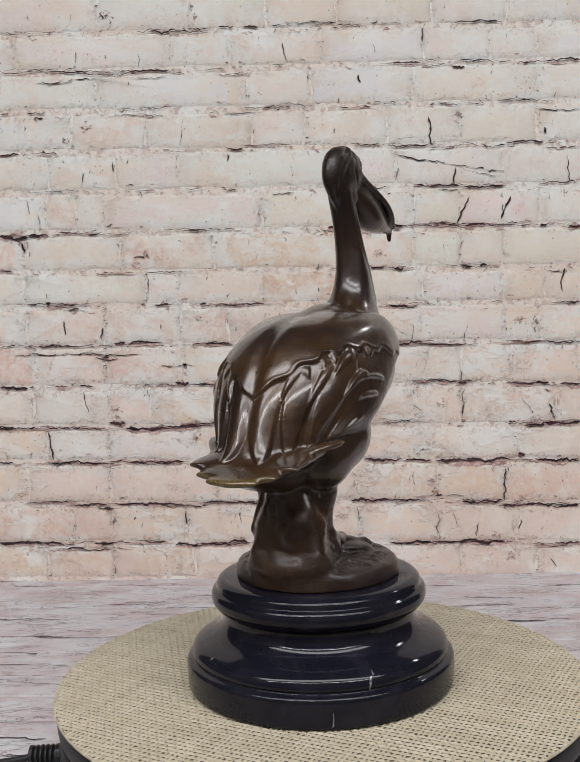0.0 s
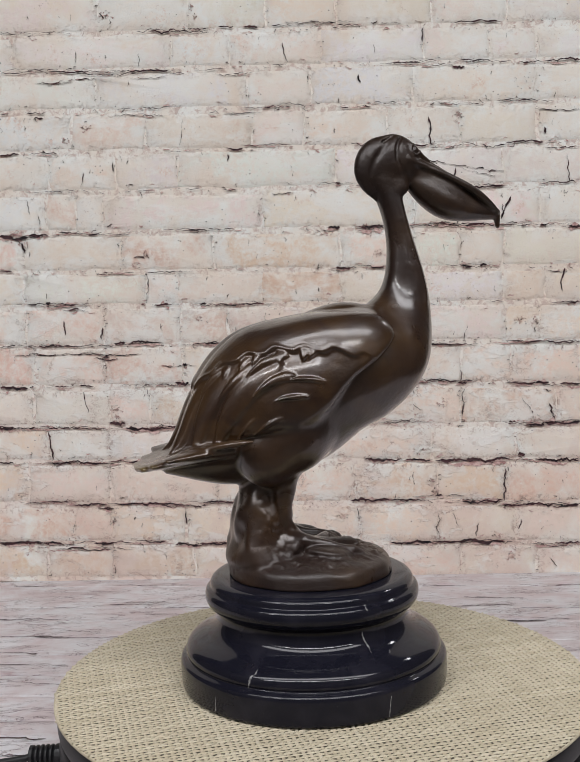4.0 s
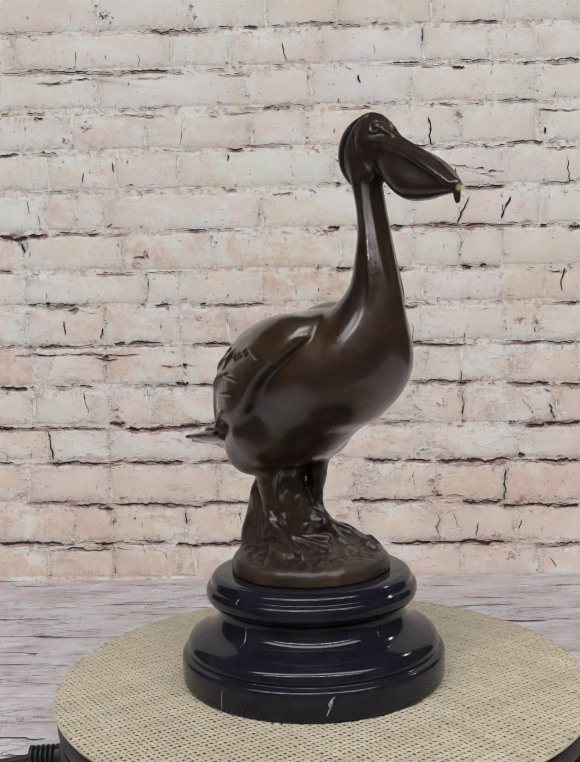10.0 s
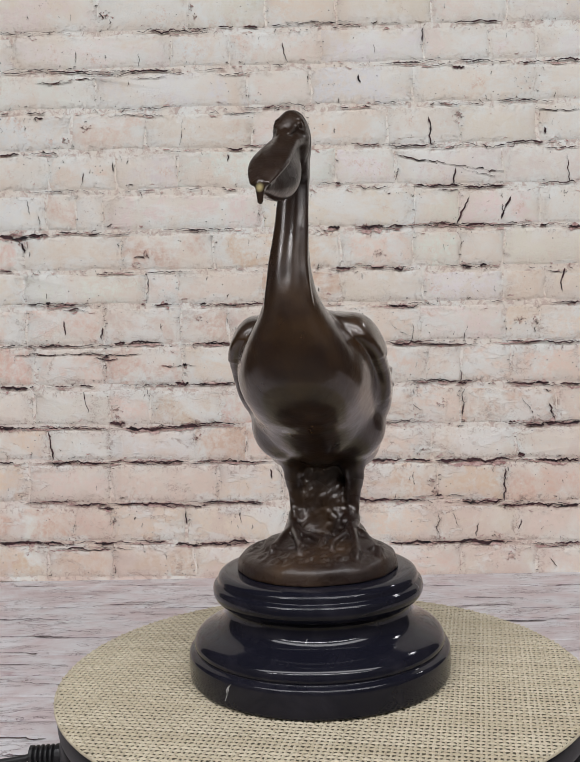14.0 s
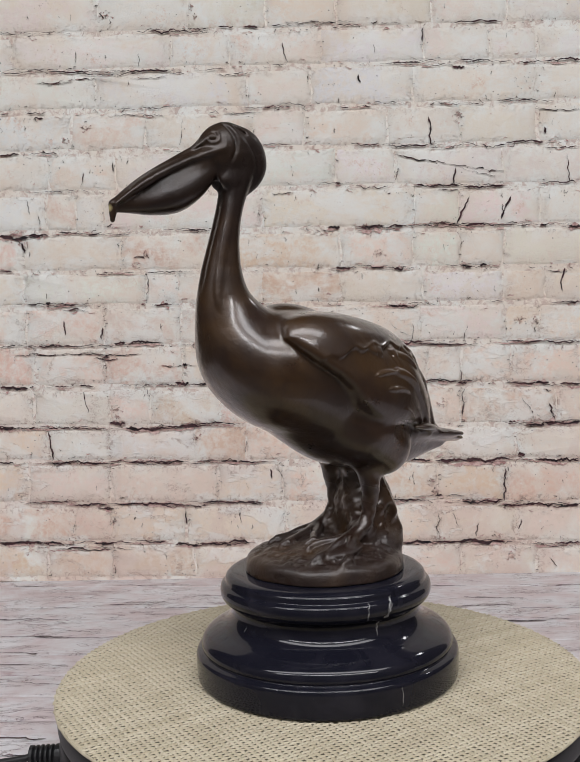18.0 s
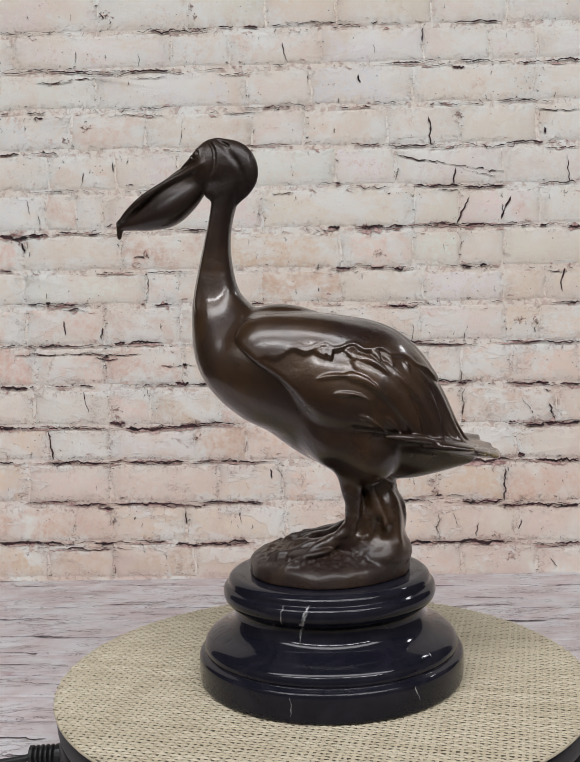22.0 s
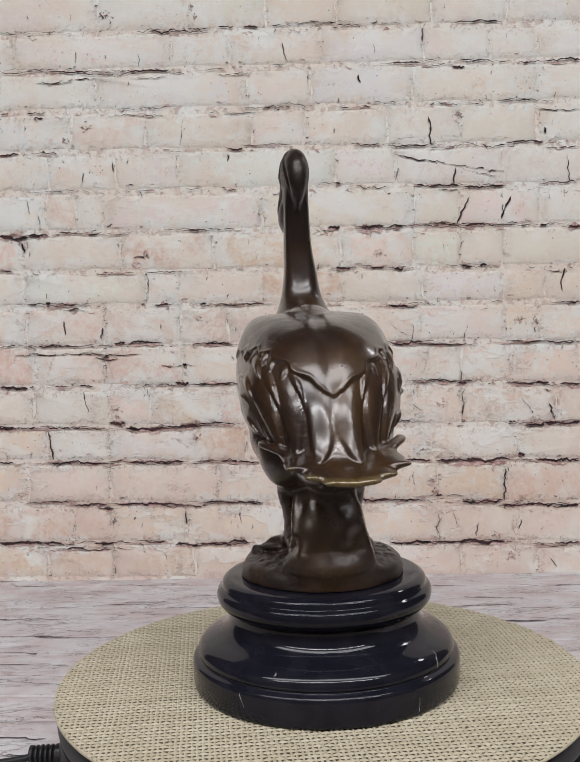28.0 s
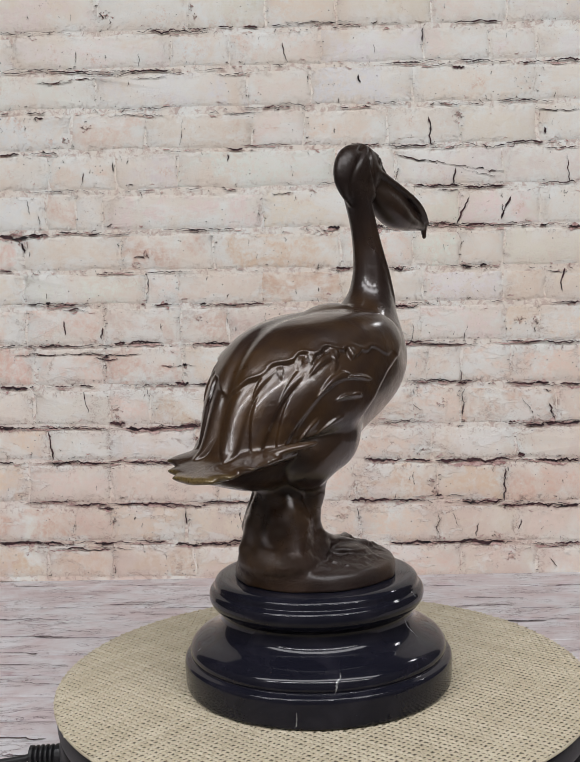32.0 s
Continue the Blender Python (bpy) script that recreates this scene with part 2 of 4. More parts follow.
def lathe(profile, steps=160, centre=(0, 0)):
    """Rings round z from (radius, height) pairs; the ends are closed on the axis."""
    verts, faces, n = [], [], len(profile)
    for k in range(steps):
        a = 2 * math.pi * k / steps
        verts += [(centre[0] + r * math.cos(a), centre[1] + r * math.sin(a), z) for r, z in profile]
    for k in range(steps):
        p, q = k * n, (k + 1) % steps * n
        faces += [(p + i, q + i, q + i + 1, p + i + 1) for i in range(n - 1)]
    return verts, faces


def rounded(points, per=5):
    """A profile with its corners eased (Chaikin)."""
    for _ in range(per):
        out = [points[0]]
        for (a, b), (c, d) in zip(points, points[1:]):
            out += [(0.75 * a + 0.25 * c, 0.75 * b + 0.25 * d), (0.25 * a + 0.75 * c, 0.25 * b + 0.75 * d)]
        points = out + [points[-1]]
    return points


def slab(x0, x1, y0, y1, z0, z1):
    v = [(x, y, z) for x in (x0, x1) for y in (y0, y1) for z in (z0, z1)]
    f = [(0, 1, 3, 2), (4, 6, 7, 5), (0, 4, 5, 1), (2, 3, 7, 6), (0, 2, 6, 4), (1, 5, 7, 3)]
    return v, f


def tube(points, radii, sides=14):
    """A closed tube along points."""
    verts, faces = [], []
    for k, p in enumerate(points):
        p = Vector(p)
        d = (Vector(points[min(k + 1, len(points) - 1)]) - Vector(points[max(k - 1, 0)])).normalized()
        side = d.cross(Vector((0, 0, 1)) if abs(d.z) < 0.9 else Vector((1, 0, 0))).normalized()
        up = side.cross(d)
        for s in range(sides):
            a = 2 * math.pi * s / sides
            verts.append(p + (side * math.cos(a) + up * math.sin(a)) * radii[k])
    for k in range(len(points) - 1):
        for s in range(sides):
            t = (s + 1) % sides
            faces.append((k * sides + s, k * sides + t, (k + 1) * sides + t, (k + 1) * sides + s))
    faces += [tuple(reversed(range(sides))), tuple(range((len(points) - 1) * sides, len(points) * sides))]
    return verts, faces


# ---------------------------------------------------------------- room
def room():
    """Plain walls, floor and ceiling that close the place round the table."""
    x0, x1, y0, y1, z0, z1 = -2.0, 2.0, -2.6, 1.2, -0.82, 1.68
    for name, box, mat in (("floor", (x0, x1, y0, y1, z0 - 0.1, z0), FLOOR_GREY), ("ceiling", (x0, x1, y0, y1, z1, z1 + 0.1), CEILING_PAINT),
                           ("wall_west", (x0 - 0.1, x0, y0, y1, z0, z1), WALL_PAINT), ("wall_east", (x1, x1 + 0.1, y0, y1, z0, z1), WALL_PAINT),
                           ("wall_south", (x0, x1, y0 - 0.1, y0, z0, z1), WALL_PAINT), ("wall_north", (x0, x1, y1, y1 + 0.1, z0, z1), WALL_PAINT)):
        ob = new(name, mesh_from(name, *slab(*box), mat))
        tagged(ob, "plain pale painted " + name.split("_")[0] + " of the room", name.split("_")[0], kind="structure")


room()

# ---------------------------------------------------------------- brick wall and plank floor
YAW, LEAN = -0.047, 0.019
WALL_POSE = Matrix.Translation((0, 0.45, 0)) @ Matrix.Rotation(YAW, 4, "Z") @ Matrix.Rotation(LEAN, 4, "Y")
U0, U1, V0, V1 = -0.62, 0.60, -0.068, 0.72
wall = new("wall_back", mesh_from("wall_back", *slab(U0, U1, 0.0, 0.03, V0, V1), MORTAR))
wall.matrix_basis = WALL_POSE
tagged(wall, "whitewashed brick wall backdrop with flaking pink patches and dark cracks", "brick wall", kind="structure")

TINTS = ((0.83, 0.805, 0.765), (0.82, 0.745, 0.67), (0.82, 0.705, 0.595), (0.795, 0.65, 0.545), (0.76, 0.585, 0.475), (0.72, 0.51, 0.415))
dice = random.Random(7)
JOINTS = []        # the upright joints: where, from, to, in millimetres


def brick_mesh(w, h, rnd):
    """A worn brick face: an uneven outline, softly eased edges, a slightly wavy front; its centre at the origin."""
    depth, ease, side = 0.0008, 0.0042, 0.0014
    nu, nv = max(3, round(w / 0.016)), 3
    ring = [(-w / 2 + w * k / nu, -h / 2) for k in range(nu)] + [(w / 2, -h / 2 + h * k / nv) for k in range(nv)]
    ring += [(w / 2 - w * k / nu, h / 2) for k in range(nu)] + [(-w / 2, h / 2 - h * k / nv) for k in range(nv)]
    skew = rnd.uniform(-1, 1) * 0.02
    ring = [(u + rnd.uniform(-1, 1) * 0.0024 + skew * v, v + rnd.uniform(-1, 1) * 0.0015) for u, v in ring]
    n = len(ring)
    verts = [(u, 0.0004, v) for u, v in ring]
    verts += [(u * (1 - side / w), -depth * rnd.uniform(0.3, 0.6), v * (1 - ease / h)) for u, v in ring]
    verts += [(u * (1 - 2.4 * side / w), -depth - rnd.uniform(0, 1) * 0.0004, v * (1 - 2.4 * ease / h)) for u, v in ring]
    verts.append((0, -depth - 0.0002, 0))
    faces = []
    for k in range(n):
        j = (k + 1) % n
        faces += [(k, j, n + j, n + k), (n + k, n + j, 2 * n + j, 2 * n + k), (2 * n + k, 2 * n + j, 3 * n)]
    return mesh_from("brick", verts, faces, BRICK, True)


def course(low, high, joints, tones):
    """One course of bricks between two heights in millimetres, cut at the joints; a tone for each brick."""
    edges = [U0 * 1000 + dice.uniform(0, 60)] + [joints[0] - 150 - dice.uniform(0, 30)] + joints + [joints[-1] + 140 + dice.uniform(0, 40), U1 * 1000]
    tones = [tones[0]] + tones + [tones[-1]]
    for a, b, tone in zip(edges, edges[1:], tones):
        w, h = (b - a) / 1000 - dice.uniform(0.0002, 0.0011), (high - low) / 1000 - dice.uniform(0.002, 0.006)
        if w < 0.01:
            continue
        ob = part("brick", brick_mesh(w, h, dice), wall, m=Matrix.Translation(((a + b) / 2000, 0, low / 1000 + 0.0008 + h / 2)))
        JOINTS.append((b, low, high))
        ob.color = (*(k * dice.uniform(0.96, 1.04) for k in TINTS[tone]), 1)


def jagged(u0, v0, u1, v1, thick, rnd, out=0.0022, fine=0.0026, widths=(0.14, 0.3, 0.55, 0.8, 1.0, 1.2)):
    """A ragged strip from one place to another on the wall; metres. Its width wanders, and it thins out at its ends."""
    n = max(4, round(math.hypot(u1 - u0, v1 - v0) / fine))
    d = Vector((u1 - u0, v1 - v0)).normalized()
    off = Vector((-d.y, d.x))
    verts, faces, sway, fat = [], [], 0.0, 0.6
    for k in range(n + 1):
        t = k / n
        sway = 0.88 * sway + rnd.uniform(-1, 1) * 0.0008
        if rnd.random() < 0.09:
            sway += rnd.choice((-1, 1)) * rnd.uniform(0.0006, 0.0016)
        if rnd.random() < 0.35:
            fat = rnd.choice(widths)
        p = Vector((u0, v0)).lerp(Vector((u1, v1)), t) + off * sway * min(1, 6 * t, 6 * (1 - t))
        half = 0.5 * thick * max(0.08, fat * min(1, 8 * t + 0.1, 8 * (1 - t) + 0.1))
        lean = rnd.uniform(0.5, 1.5)
        for s in (-lean, 2 - lean):
            q = p + off * half * s
            verts.append((q.x, -out, q.y))
        verts.append((p.x, -out + 0.0004, p.y))
    for k in range(n):
        a, b = 3 * k, 3 * k + 3
        faces += [(a, b, b + 2, a + 2), (a + 2, b + 2, b + 1, a + 1)]
    return verts, faces


def crack_part(u0, v0, u1, v1, thick, flakes=2):
    part("crack", mesh_from("crack", *jagged(u0, v0, u1, v1, thick, dice, fine=0.0019, widths=(0.6, 0.8, 1.0, 1.2) if thick > 0.0015 else (0.2, 0.5, 0.8, 1.1)), CRACK), wall)
    verts, faces = [], []
    for k in range(flakes):
        f, g = sorted((dice.uniform(-0.15, 0.8), dice.uniform(0.2, 1.15)))
        drop = dice.uniform(-0.4, 1.3) * max(thick, 0.0016)
        if g - f > 0.1:
            piece = jagged(u0 + (u1 - u0) * f, v0 + (v1 - v0) * f - drop, u0 + (u1 - u0) * g, v0 + (v1 - v0) * g - drop, max(thick, 0.0014) * (1.25 if flakes > 2 else 0.9), dice, 0.0017, 0.0016)
            faces += [tuple(i + len(verts) for i in face) for face in piece[1]]
            verts += piece[0]
    if faces:
        part("flaked_edge", mesh_from("flaked_edge", verts, faces, STAIN), wall, "reddish flaked edge")


def dark_joint(rows):
    """Open, dark stretches of a bed joint: from, to, height, thickness in millimetres."""
    for a, b, v, t in rows:
        v0, v1 = v + dice.uniform(-1, 1) * 0.8, v + dice.uniform(-1, 1) * 0.8
        low = v < 330
        crack_part(a / 1000, v0 / 1000, b / 1000, v1 / 1000, (min(0.84 * t, 3.2) if low else min(0.58 * t, 1.8)) / 1000, (3 if low else 1) if t > 1.4 else 0)
        if dice.random() < (0.8 if low else 0.3):
            crack_part((a - dice.uniform(4, 26)) / 1000, v0 / 1000, (b + dice.uniform(4, 26)) / 1000, v1 / 1000, dice.uniform(0.6, 1.0) / 1000, 1 if low else 0)


def upright_crack(rows):
    """Cracks across bricks: from u, v to u, v, and thickness in millimetres."""
    for a, b, c, d, t in rows:
        crack_part(a / 1000, b / 1000, c / 1000, d / 1000, min(0.62 * t, 1.9) / 1000, 0)

course(540, 588, [-224, -125, -40, 36, 138, 220], [1, 0, 1, 2, 2, 1, 1])
course(501, 540, [-319, -144, -81, 20, 130, 200, 251], [0, 0, 0, 2, 0, 1, 0, 0])
course(457, 501, [-228, -60, 9, 119, 249], [0, 0, 1, 0, 1, 1])
course(413, 457, [-256, -173, -55, 1, 90, 169, 252], [0, 3, 2, 1, 2, 1, 1, 1])
course(369.5, 413, [-282, -206, -139, 35, 100, 216], [1, 3, 1, 0, 0, 1, 1])
course(325, 369.5, [-286, -253, -223, -46, 119, 169, 255], [0, 3, 0, 1, 1, 1, 1, 1])
course(281, 325, [-312, -203, -100, 39, 119, 169, 216], [3, 2, 5, 4, 2, 0, 0, 1])
course(243, 281, [-313, -177, -141, -47, 39, 129, 216, 261], [2, 0, 1, 2, 5, 2, 0, 3, 2])
course(199.5, 243, [-312, -224, -139, -85, 33, 126, 219, 255], [2, 3, 3, 4, 3, 2, 1, 3, 2])
course(153.5, 199.5, [-302, -225, -137, -16, 134, 171, 224], [4, 2, 4, 2, 2, 2, 2, 2])
course(109, 153.5, [-306, -218, -174, -95, 5, 118, 171, 272], [1, 1, 2, 4, 5, 4, 2, 4, 3])
course(69, 109, [-290, -221, -125, -68, 5, 139, 230], [3, 1, 0, 5, 3, 2, 0, 1])
course(22, 69, [-314, -220, -99, -28, 53, 145, 217], [3, 2, 2, 2, 3, 4, 4, 4])
course(-23, 22, [-262, -221, -135, -23, 58, 145, 230], [5, 4, 3, 2, 2, 2, 2, 2])
course(-64, -23, [-294, -219, -128, -7, 80, 171, 254], [4, 4, 4, 3, 3, 3, 2, 2])
dark_joint([(-168, -125, 539.7, 2.7), (-125, -96, 541.9, 2.1), (-91, -75, 542.8, 2.7), (-64, -48, 541.6, 3.2), (-33, -12, 542.2, 1.6), (4, 36, 545.3, 2.1), (38, 62, 542.0, 1.6), (88, 104, 542.3, 1.1), (161, 213, 540.5, 2.7), (-332, -308, 540.4, 1.1), (-308, -251, 540.9, 0.5)])
dark_joint([(-314, -279, 502.1, 1.6), (-279, -231, 500.1, 2.7), (-231, -193, 499.1, 2.1), (-193, -145, 498.1, 2.7), (-145, -129, 494.8, 1.6), (-290, -258, 487.4, 2.1), (-258, -231, 491.0, 1.6), (-231, -196, 496.5, 1.6), (-188, -150, 490.8, 1.1), (-333, -309, 499.0, 1.6), (-118, -86, 499.2, 1.1), (-76, -65, 493.7, 2.1), (-33, -17, 501.5, 1.1), (93, 127, 499.9, 2.1), (130, 156, 497.6, 1.6), (161, 174, 494.9, 3.2), (174, 202, 500.1, 2.1), (233, 246, 498.4, 2.7), (259, 297, 499.0, 3.2)])
dark_joint([(-335, -324, 455.5, 1.6), (-306, -283, 455.8, 2.1), (-297, -286, 448.9, 2.7), (-199, -148, 459.0, 1.1), (-191, -162, 449.6, 1.6), (-103, -92, 451.1, 2.1), (-82, -66, 451.1, 1.6), (-66, -55, 456.6, 1.1), (-44, -12, 456.9, 1.6), (35, 74, 454.1, 1.6), (77, 85, 458.7, 2.1), (93, 101, 458.4, 2.7), (145, 169, 456.5, 1.6), (213, 246, 457.5, 1.6), (249, 297, 447.8, 2.1)])
dark_joint([(-336, -314, 409.9, 3.2), (-303, -268, 410.2, 1.6), (-152, -133, 411.1, 1.1), (-85, -66, 412.9, 3.2), (-66, -13, 415.9, 1.6), (51, 82, 415.4, 2.1), (93, 135, 412.9, 2.7), (135, 190, 409.8, 1.6), (190, 218, 411.6, 2.1), (218, 260, 413.0, 3.7), (260, 297, 407.5, 2.1)])
dark_joint([(-283, -266, 369.1, 1.6), (-261, -226, 369.6, 1.1), (-185, -166, 370.5, 1.6), (-131, -115, 369.6, 1.1), (-88, -72, 368.3, 1.6), (-35, -14, 363.6, 2.1), (34, 40, 372.5, 2.7), (56, 92, 369.8, 1.6), (119, 171, 368.5, 2.7), (171, 218, 367.6, 2.7), (145, 177, 364.6, 2.1), (255, 294, 368.8, 2.7)])
dark_joint([(-339, -306, 320.7, 4.8), (-306, -284, 321.9, 3.2), (-273, -224, 324.3, 1.6), (-205, -194, 321.5, 1.1), (-137, -89, 326.0, 1.1), (26, 39, 325.8, 3.7), (61, 87, 325.6, 3.7), (92, 108, 325.7, 2.7), (129, 166, 327.1, 1.6), (174, 197, 326.0, 2.7), (218, 239, 325.8, 1.1), (255, 263, 324.8, 3.2), (286, 298, 322.7, 3.2)])
dark_joint([(-340, -326, 283.2, 2.1), (-225, -212, 279.4, 1.1), (-176, -122, 279.0, 1.1), (34, 50, 280.7, 2.7), (66, 87, 282.3, 2.1), (97, 108, 280.3, 3.2), (171, 182, 282.5, 2.7), (190, 198, 282.8, 2.7), (260, 286, 275.3, 1.6)])
dark_joint([(-308, -240, 245.7, 1.6), (-289, -283, 245.9, 3.2), (-264, -251, 239.0, 1.6), (-182, -177, 244.6, 1.6), (-166, -150, 243.8, 3.2), (-117, -109, 244.8, 3.2), (-96, -47, 244.3, 1.6), (92, 124, 240.5, 2.1), (198, 216, 243.0, 1.1), (276, 299, 241.0, 1.6)])
dark_joint([(-343, -299, 199.6, 1.1), (-299, -271, 199.8, 2.1), (-271, -213, 199.3, 1.1), (-213, -200, 201.7, 2.7), (-197, -164, 201.4, 2.1), (-123, -80, 200.6, 1.6), (92, 129, 199.5, 2.7), (129, 171, 198.0, 1.6), (224, 299, 199.5, 1.6), (-227, -219, 184.5, 2.1), (-310, -277, 189.0, 1.1), (-260, -205, 188.9, 1.1)])
dark_joint([(-344, -311, 152.2, 3.2), (-294, -234, 153.3, 1.6), (-182, -146, 154.6, 1.1), (-146, -130, 157.1, 3.2), (-124, -81, 155.2, 1.6), (-137, -132, 176.1, 2.7), (123, 134, 156.5, 1.6), (134, 166, 157.4, 2.1), (166, 177, 155.6, 3.2), (224, 251, 154.0, 2.1), (251, 266, 154.3, 3.2), (277, 299, 152.5, 3.2)])
dark_joint([(-346, -329, 107.8, 3.7), (-329, -276, 107.5, 1.6), (-276, -224, 107.2, 1.1), (-221, -202, 111.9, 3.2), (-202, -155, 105.7, 4.8), (-155, -120, 108.7, 3.2), (-120, -81, 111.7, 1.6), (83, 123, 111.5, 1.1), (222, 230, 110.7, 2.1), (240, 261, 107.9, 2.7), (261, 275, 110.4, 3.7), (275, 300, 110.3, 3.7)])
dark_joint([(-347, -330, 68.0, 2.7), (-291, -227, 68.2, 2.1), (-200, -137, 68.4, 2.1), (-126, -49, 69.1, 1.6), (64, 107, 70.5, 2.7), (107, 139, 69.2, 2.1), (142, 227, 68.9, 3.7), (232, 240, 74.6, 4.8), (251, 300, 68.5, 3.2)])
dark_joint([(-315, -265, 23.5, 1.6), (-265, -226, 20.1, 2.1), (-229, -218, 16.2, 3.7), (-217, -138, 21.0, 2.1), (-127, -118, 18.7, 2.1), (-118, -50, 22.4, 2.1), (48, 91, 24.8, 3.2), (91, 123, 25.2, 2.1), (142, 150, 28.9, 2.7), (171, 217, 23.9, 2.7), (217, 278, 20.0, 2.1), (278, 299, 19.3, 3.2)])
dark_joint([(-350, -299, -23.2, 3.7), (-299, -277, -24.3, 2.7), (-277, -221, -30.5, 1.6), (-241, -219, -23.8, 2.7), (-182, -160, -21.6, 2.1), (-149, -122, -25.0, 3.2), (-122, -89, -23.3, 2.1), (-89, -67, -22.8, 2.7), (91, 139, -22.3, 2.7), (139, 166, -21.3, 2.1), (166, 219, -22.4, 3.7), (251, 273, -25.7, 1.6), (273, 301, -23.0, 2.1)])
dark_joint([(-351, -301, -72.5, 1.1), (-295, -245, -70.7, 1.1), (134, 209, -64.0, 1.1)])
upright_crack([(-248, 520, -249, 508, 1.5), (-216, 517, -215, 510, 1.0), (-179, 517, -179, 503, 1.0), (-22, 525, -16, 504, 1.5), (-132, 445, -136, 417, 1.5), (-210, 400, -209, 390, 2.0), (-243, 390, -247, 374, 1.5), (-14, 394, -13, 381, 1.0), (-83, 407, -83, 399, 2.5), (-175, 279, -176, 245, 2.0), (-226, 219, -227, 206, 2.5), (-269, 227, -267, 211, 2.0), (-308, 363, -304, 345, 1.0), (-294, 343, -294, 333, 1.5), (-290, 103, -285, 72, 3.5), (-249, 148, -244, 124, 2.0)])
upright_crack([(-177, 151, -176, 142, 1.5), (-136, 12, -135, -3, 2.0), (-75, 16, -74, -1, 2.0), (-67, 92, -68, 79, 1.5), (-262, 2, -264, -12, 1.0), (-219, -48, -218, -59, 1.5), (135, 443, 137, 413, 3.0), (99, 403, 216, 383, 2.0), (165, 390, 208, 378, 1.0), (165, 388, 163, 370, 2.5), (102, 389, 99, 375, 1.5), (283, 400, 286, 370, 2.0), (224, 357, 213, 331, 3.0), (214, 348, 216, 340, 2.5), (179, 357, 166, 327, 2.5), (259, 429, 260, 422, 4.5)])
upright_crack([(130, 537, 129, 522, 2.5), (60, 489, 62, 480, 3.0), (6, 490, 8, 480, 1.5), (76, 521, 77, 511, 1.0), (118, 223, 116, 202, 1.5), (94, 220, 116, 207, 1.0), (177, 217, 174, 201, 1.0), (281, 278, 279, 253, 2.5), (170, 169, 169, 156, 2.0), (174, 148, 172, 118, 2.0), (237, 137, 248, 120, 2.0), (266, 131, 272, 114, 2.5), (118, 148, 118, 142, 1.5), (118, 131, 128, 125, 1.5), (219, 60, 217, 23, 2.5), (118, 56, 119, 41, 1.5)])
upright_crack([(236, 3, 233, -8, 4.5), (190, -1, 187, -16, 2.0), (145, 10, 146, -14, 1.0), (161, 10, 171, -14, 1.0), (267, -39, 276, -50, 1.5), (56, 16, 57, 2, 2.0), (-41, 60, -39, 49, 2.5), (-33, 60, -23, 40, 1.0), (278, -80, 278, -81, 1.0), (-314, 314, -311, 303, 4.5), (-189, 296, -176, 293, 2.0), (-221, 561, -216, 555, 5.0)])


def small_marks():
    """Fine chips, pits and hair cracks strewn along the joints, too many to count: one piece of stuff."""
    rnd = random.Random(11)
    verts, faces = [], []

    def add(piece):
        k = len(verts)
        verts.extend(piece[0])
        faces.extend(tuple(i + k for i in f) for f in piece[1])
    beds = (540, 501, 457, 413, 369, 325, 281, 243, 199, 153, 109, 69, 22, -23)
    for k in range(620):
        v = rnd.choice(beds) + rnd.gauss(0, 3.6)
        u, run = rnd.uniform(-370, 330), rnd.choice((1.2, 1.6, 2.5, 4, 7))
        add(jagged(u / 1000, v / 1000, (u + run) / 1000, (v + rnd.uniform(-0.45, 0.45) * run) / 1000, rnd.uniform(0.4, 1.0) / 1000, rnd, 0.0019, 0.0011))
    for k in range(200):
        u, v, run = rnd.uniform(-370, 330), rnd.uniform(-60, 570), rnd.uniform(1.5, 7)
        add(jagged(u / 1000, v / 1000, (u + rnd.uniform(-2, 2)) / 1000, (v - run) / 1000, rnd.uniform(0.35, 0.8) / 1000, rnd, 0.0019, 0.0015))
    for u, low, high in JOINTS:
        v = low + rnd.uniform(0, 4)
        busy = rnd.uniform(0.1, 0.7) * (1.0 if low < 300 else 0.6)
        while v < high:
            if rnd.random() < busy and -370 < u < 330:
                run = rnd.choice((1.2, 1.8, 2.6, 3.6))
                a = u + rnd.gauss(-1, 1.4)
                add(jagged(a / 1000, v / 1000, (a + run) / 1000, (v + rnd.uniform(-0.5, 0.9) * run) / 1000, rnd.uniform(0.4, 1.0) / 1000, rnd, 0.0019, 0.0010))
            v += rnd.uniform(1.5, 6)
    tagged(part("small_cracks", mesh_from("small_cracks", verts, faces, CRACK), wall, "fine dark chips and hair cracks"), kind="stuff")
    verts, faces = [], []
    for k in range(420):
        v = rnd.choice(beds) + rnd.gauss(0, 4)
        u, run = rnd.uniform(-370, 330), rnd.choice((2, 3, 5, 8))
        add(jagged(u / 1000, v / 1000, (u + run) / 1000, (v + rnd.uniform(-0.4, 0.4) * run) / 1000, rnd.uniform(0.5, 1.6) / 1000, rnd, 0.0015, 0.0013))
    tagged(part("flaked_wash", mesh_from("flaked_wash", verts, faces, STAIN), wall, "small reddish patches of flaked wash"), kind="stuff")


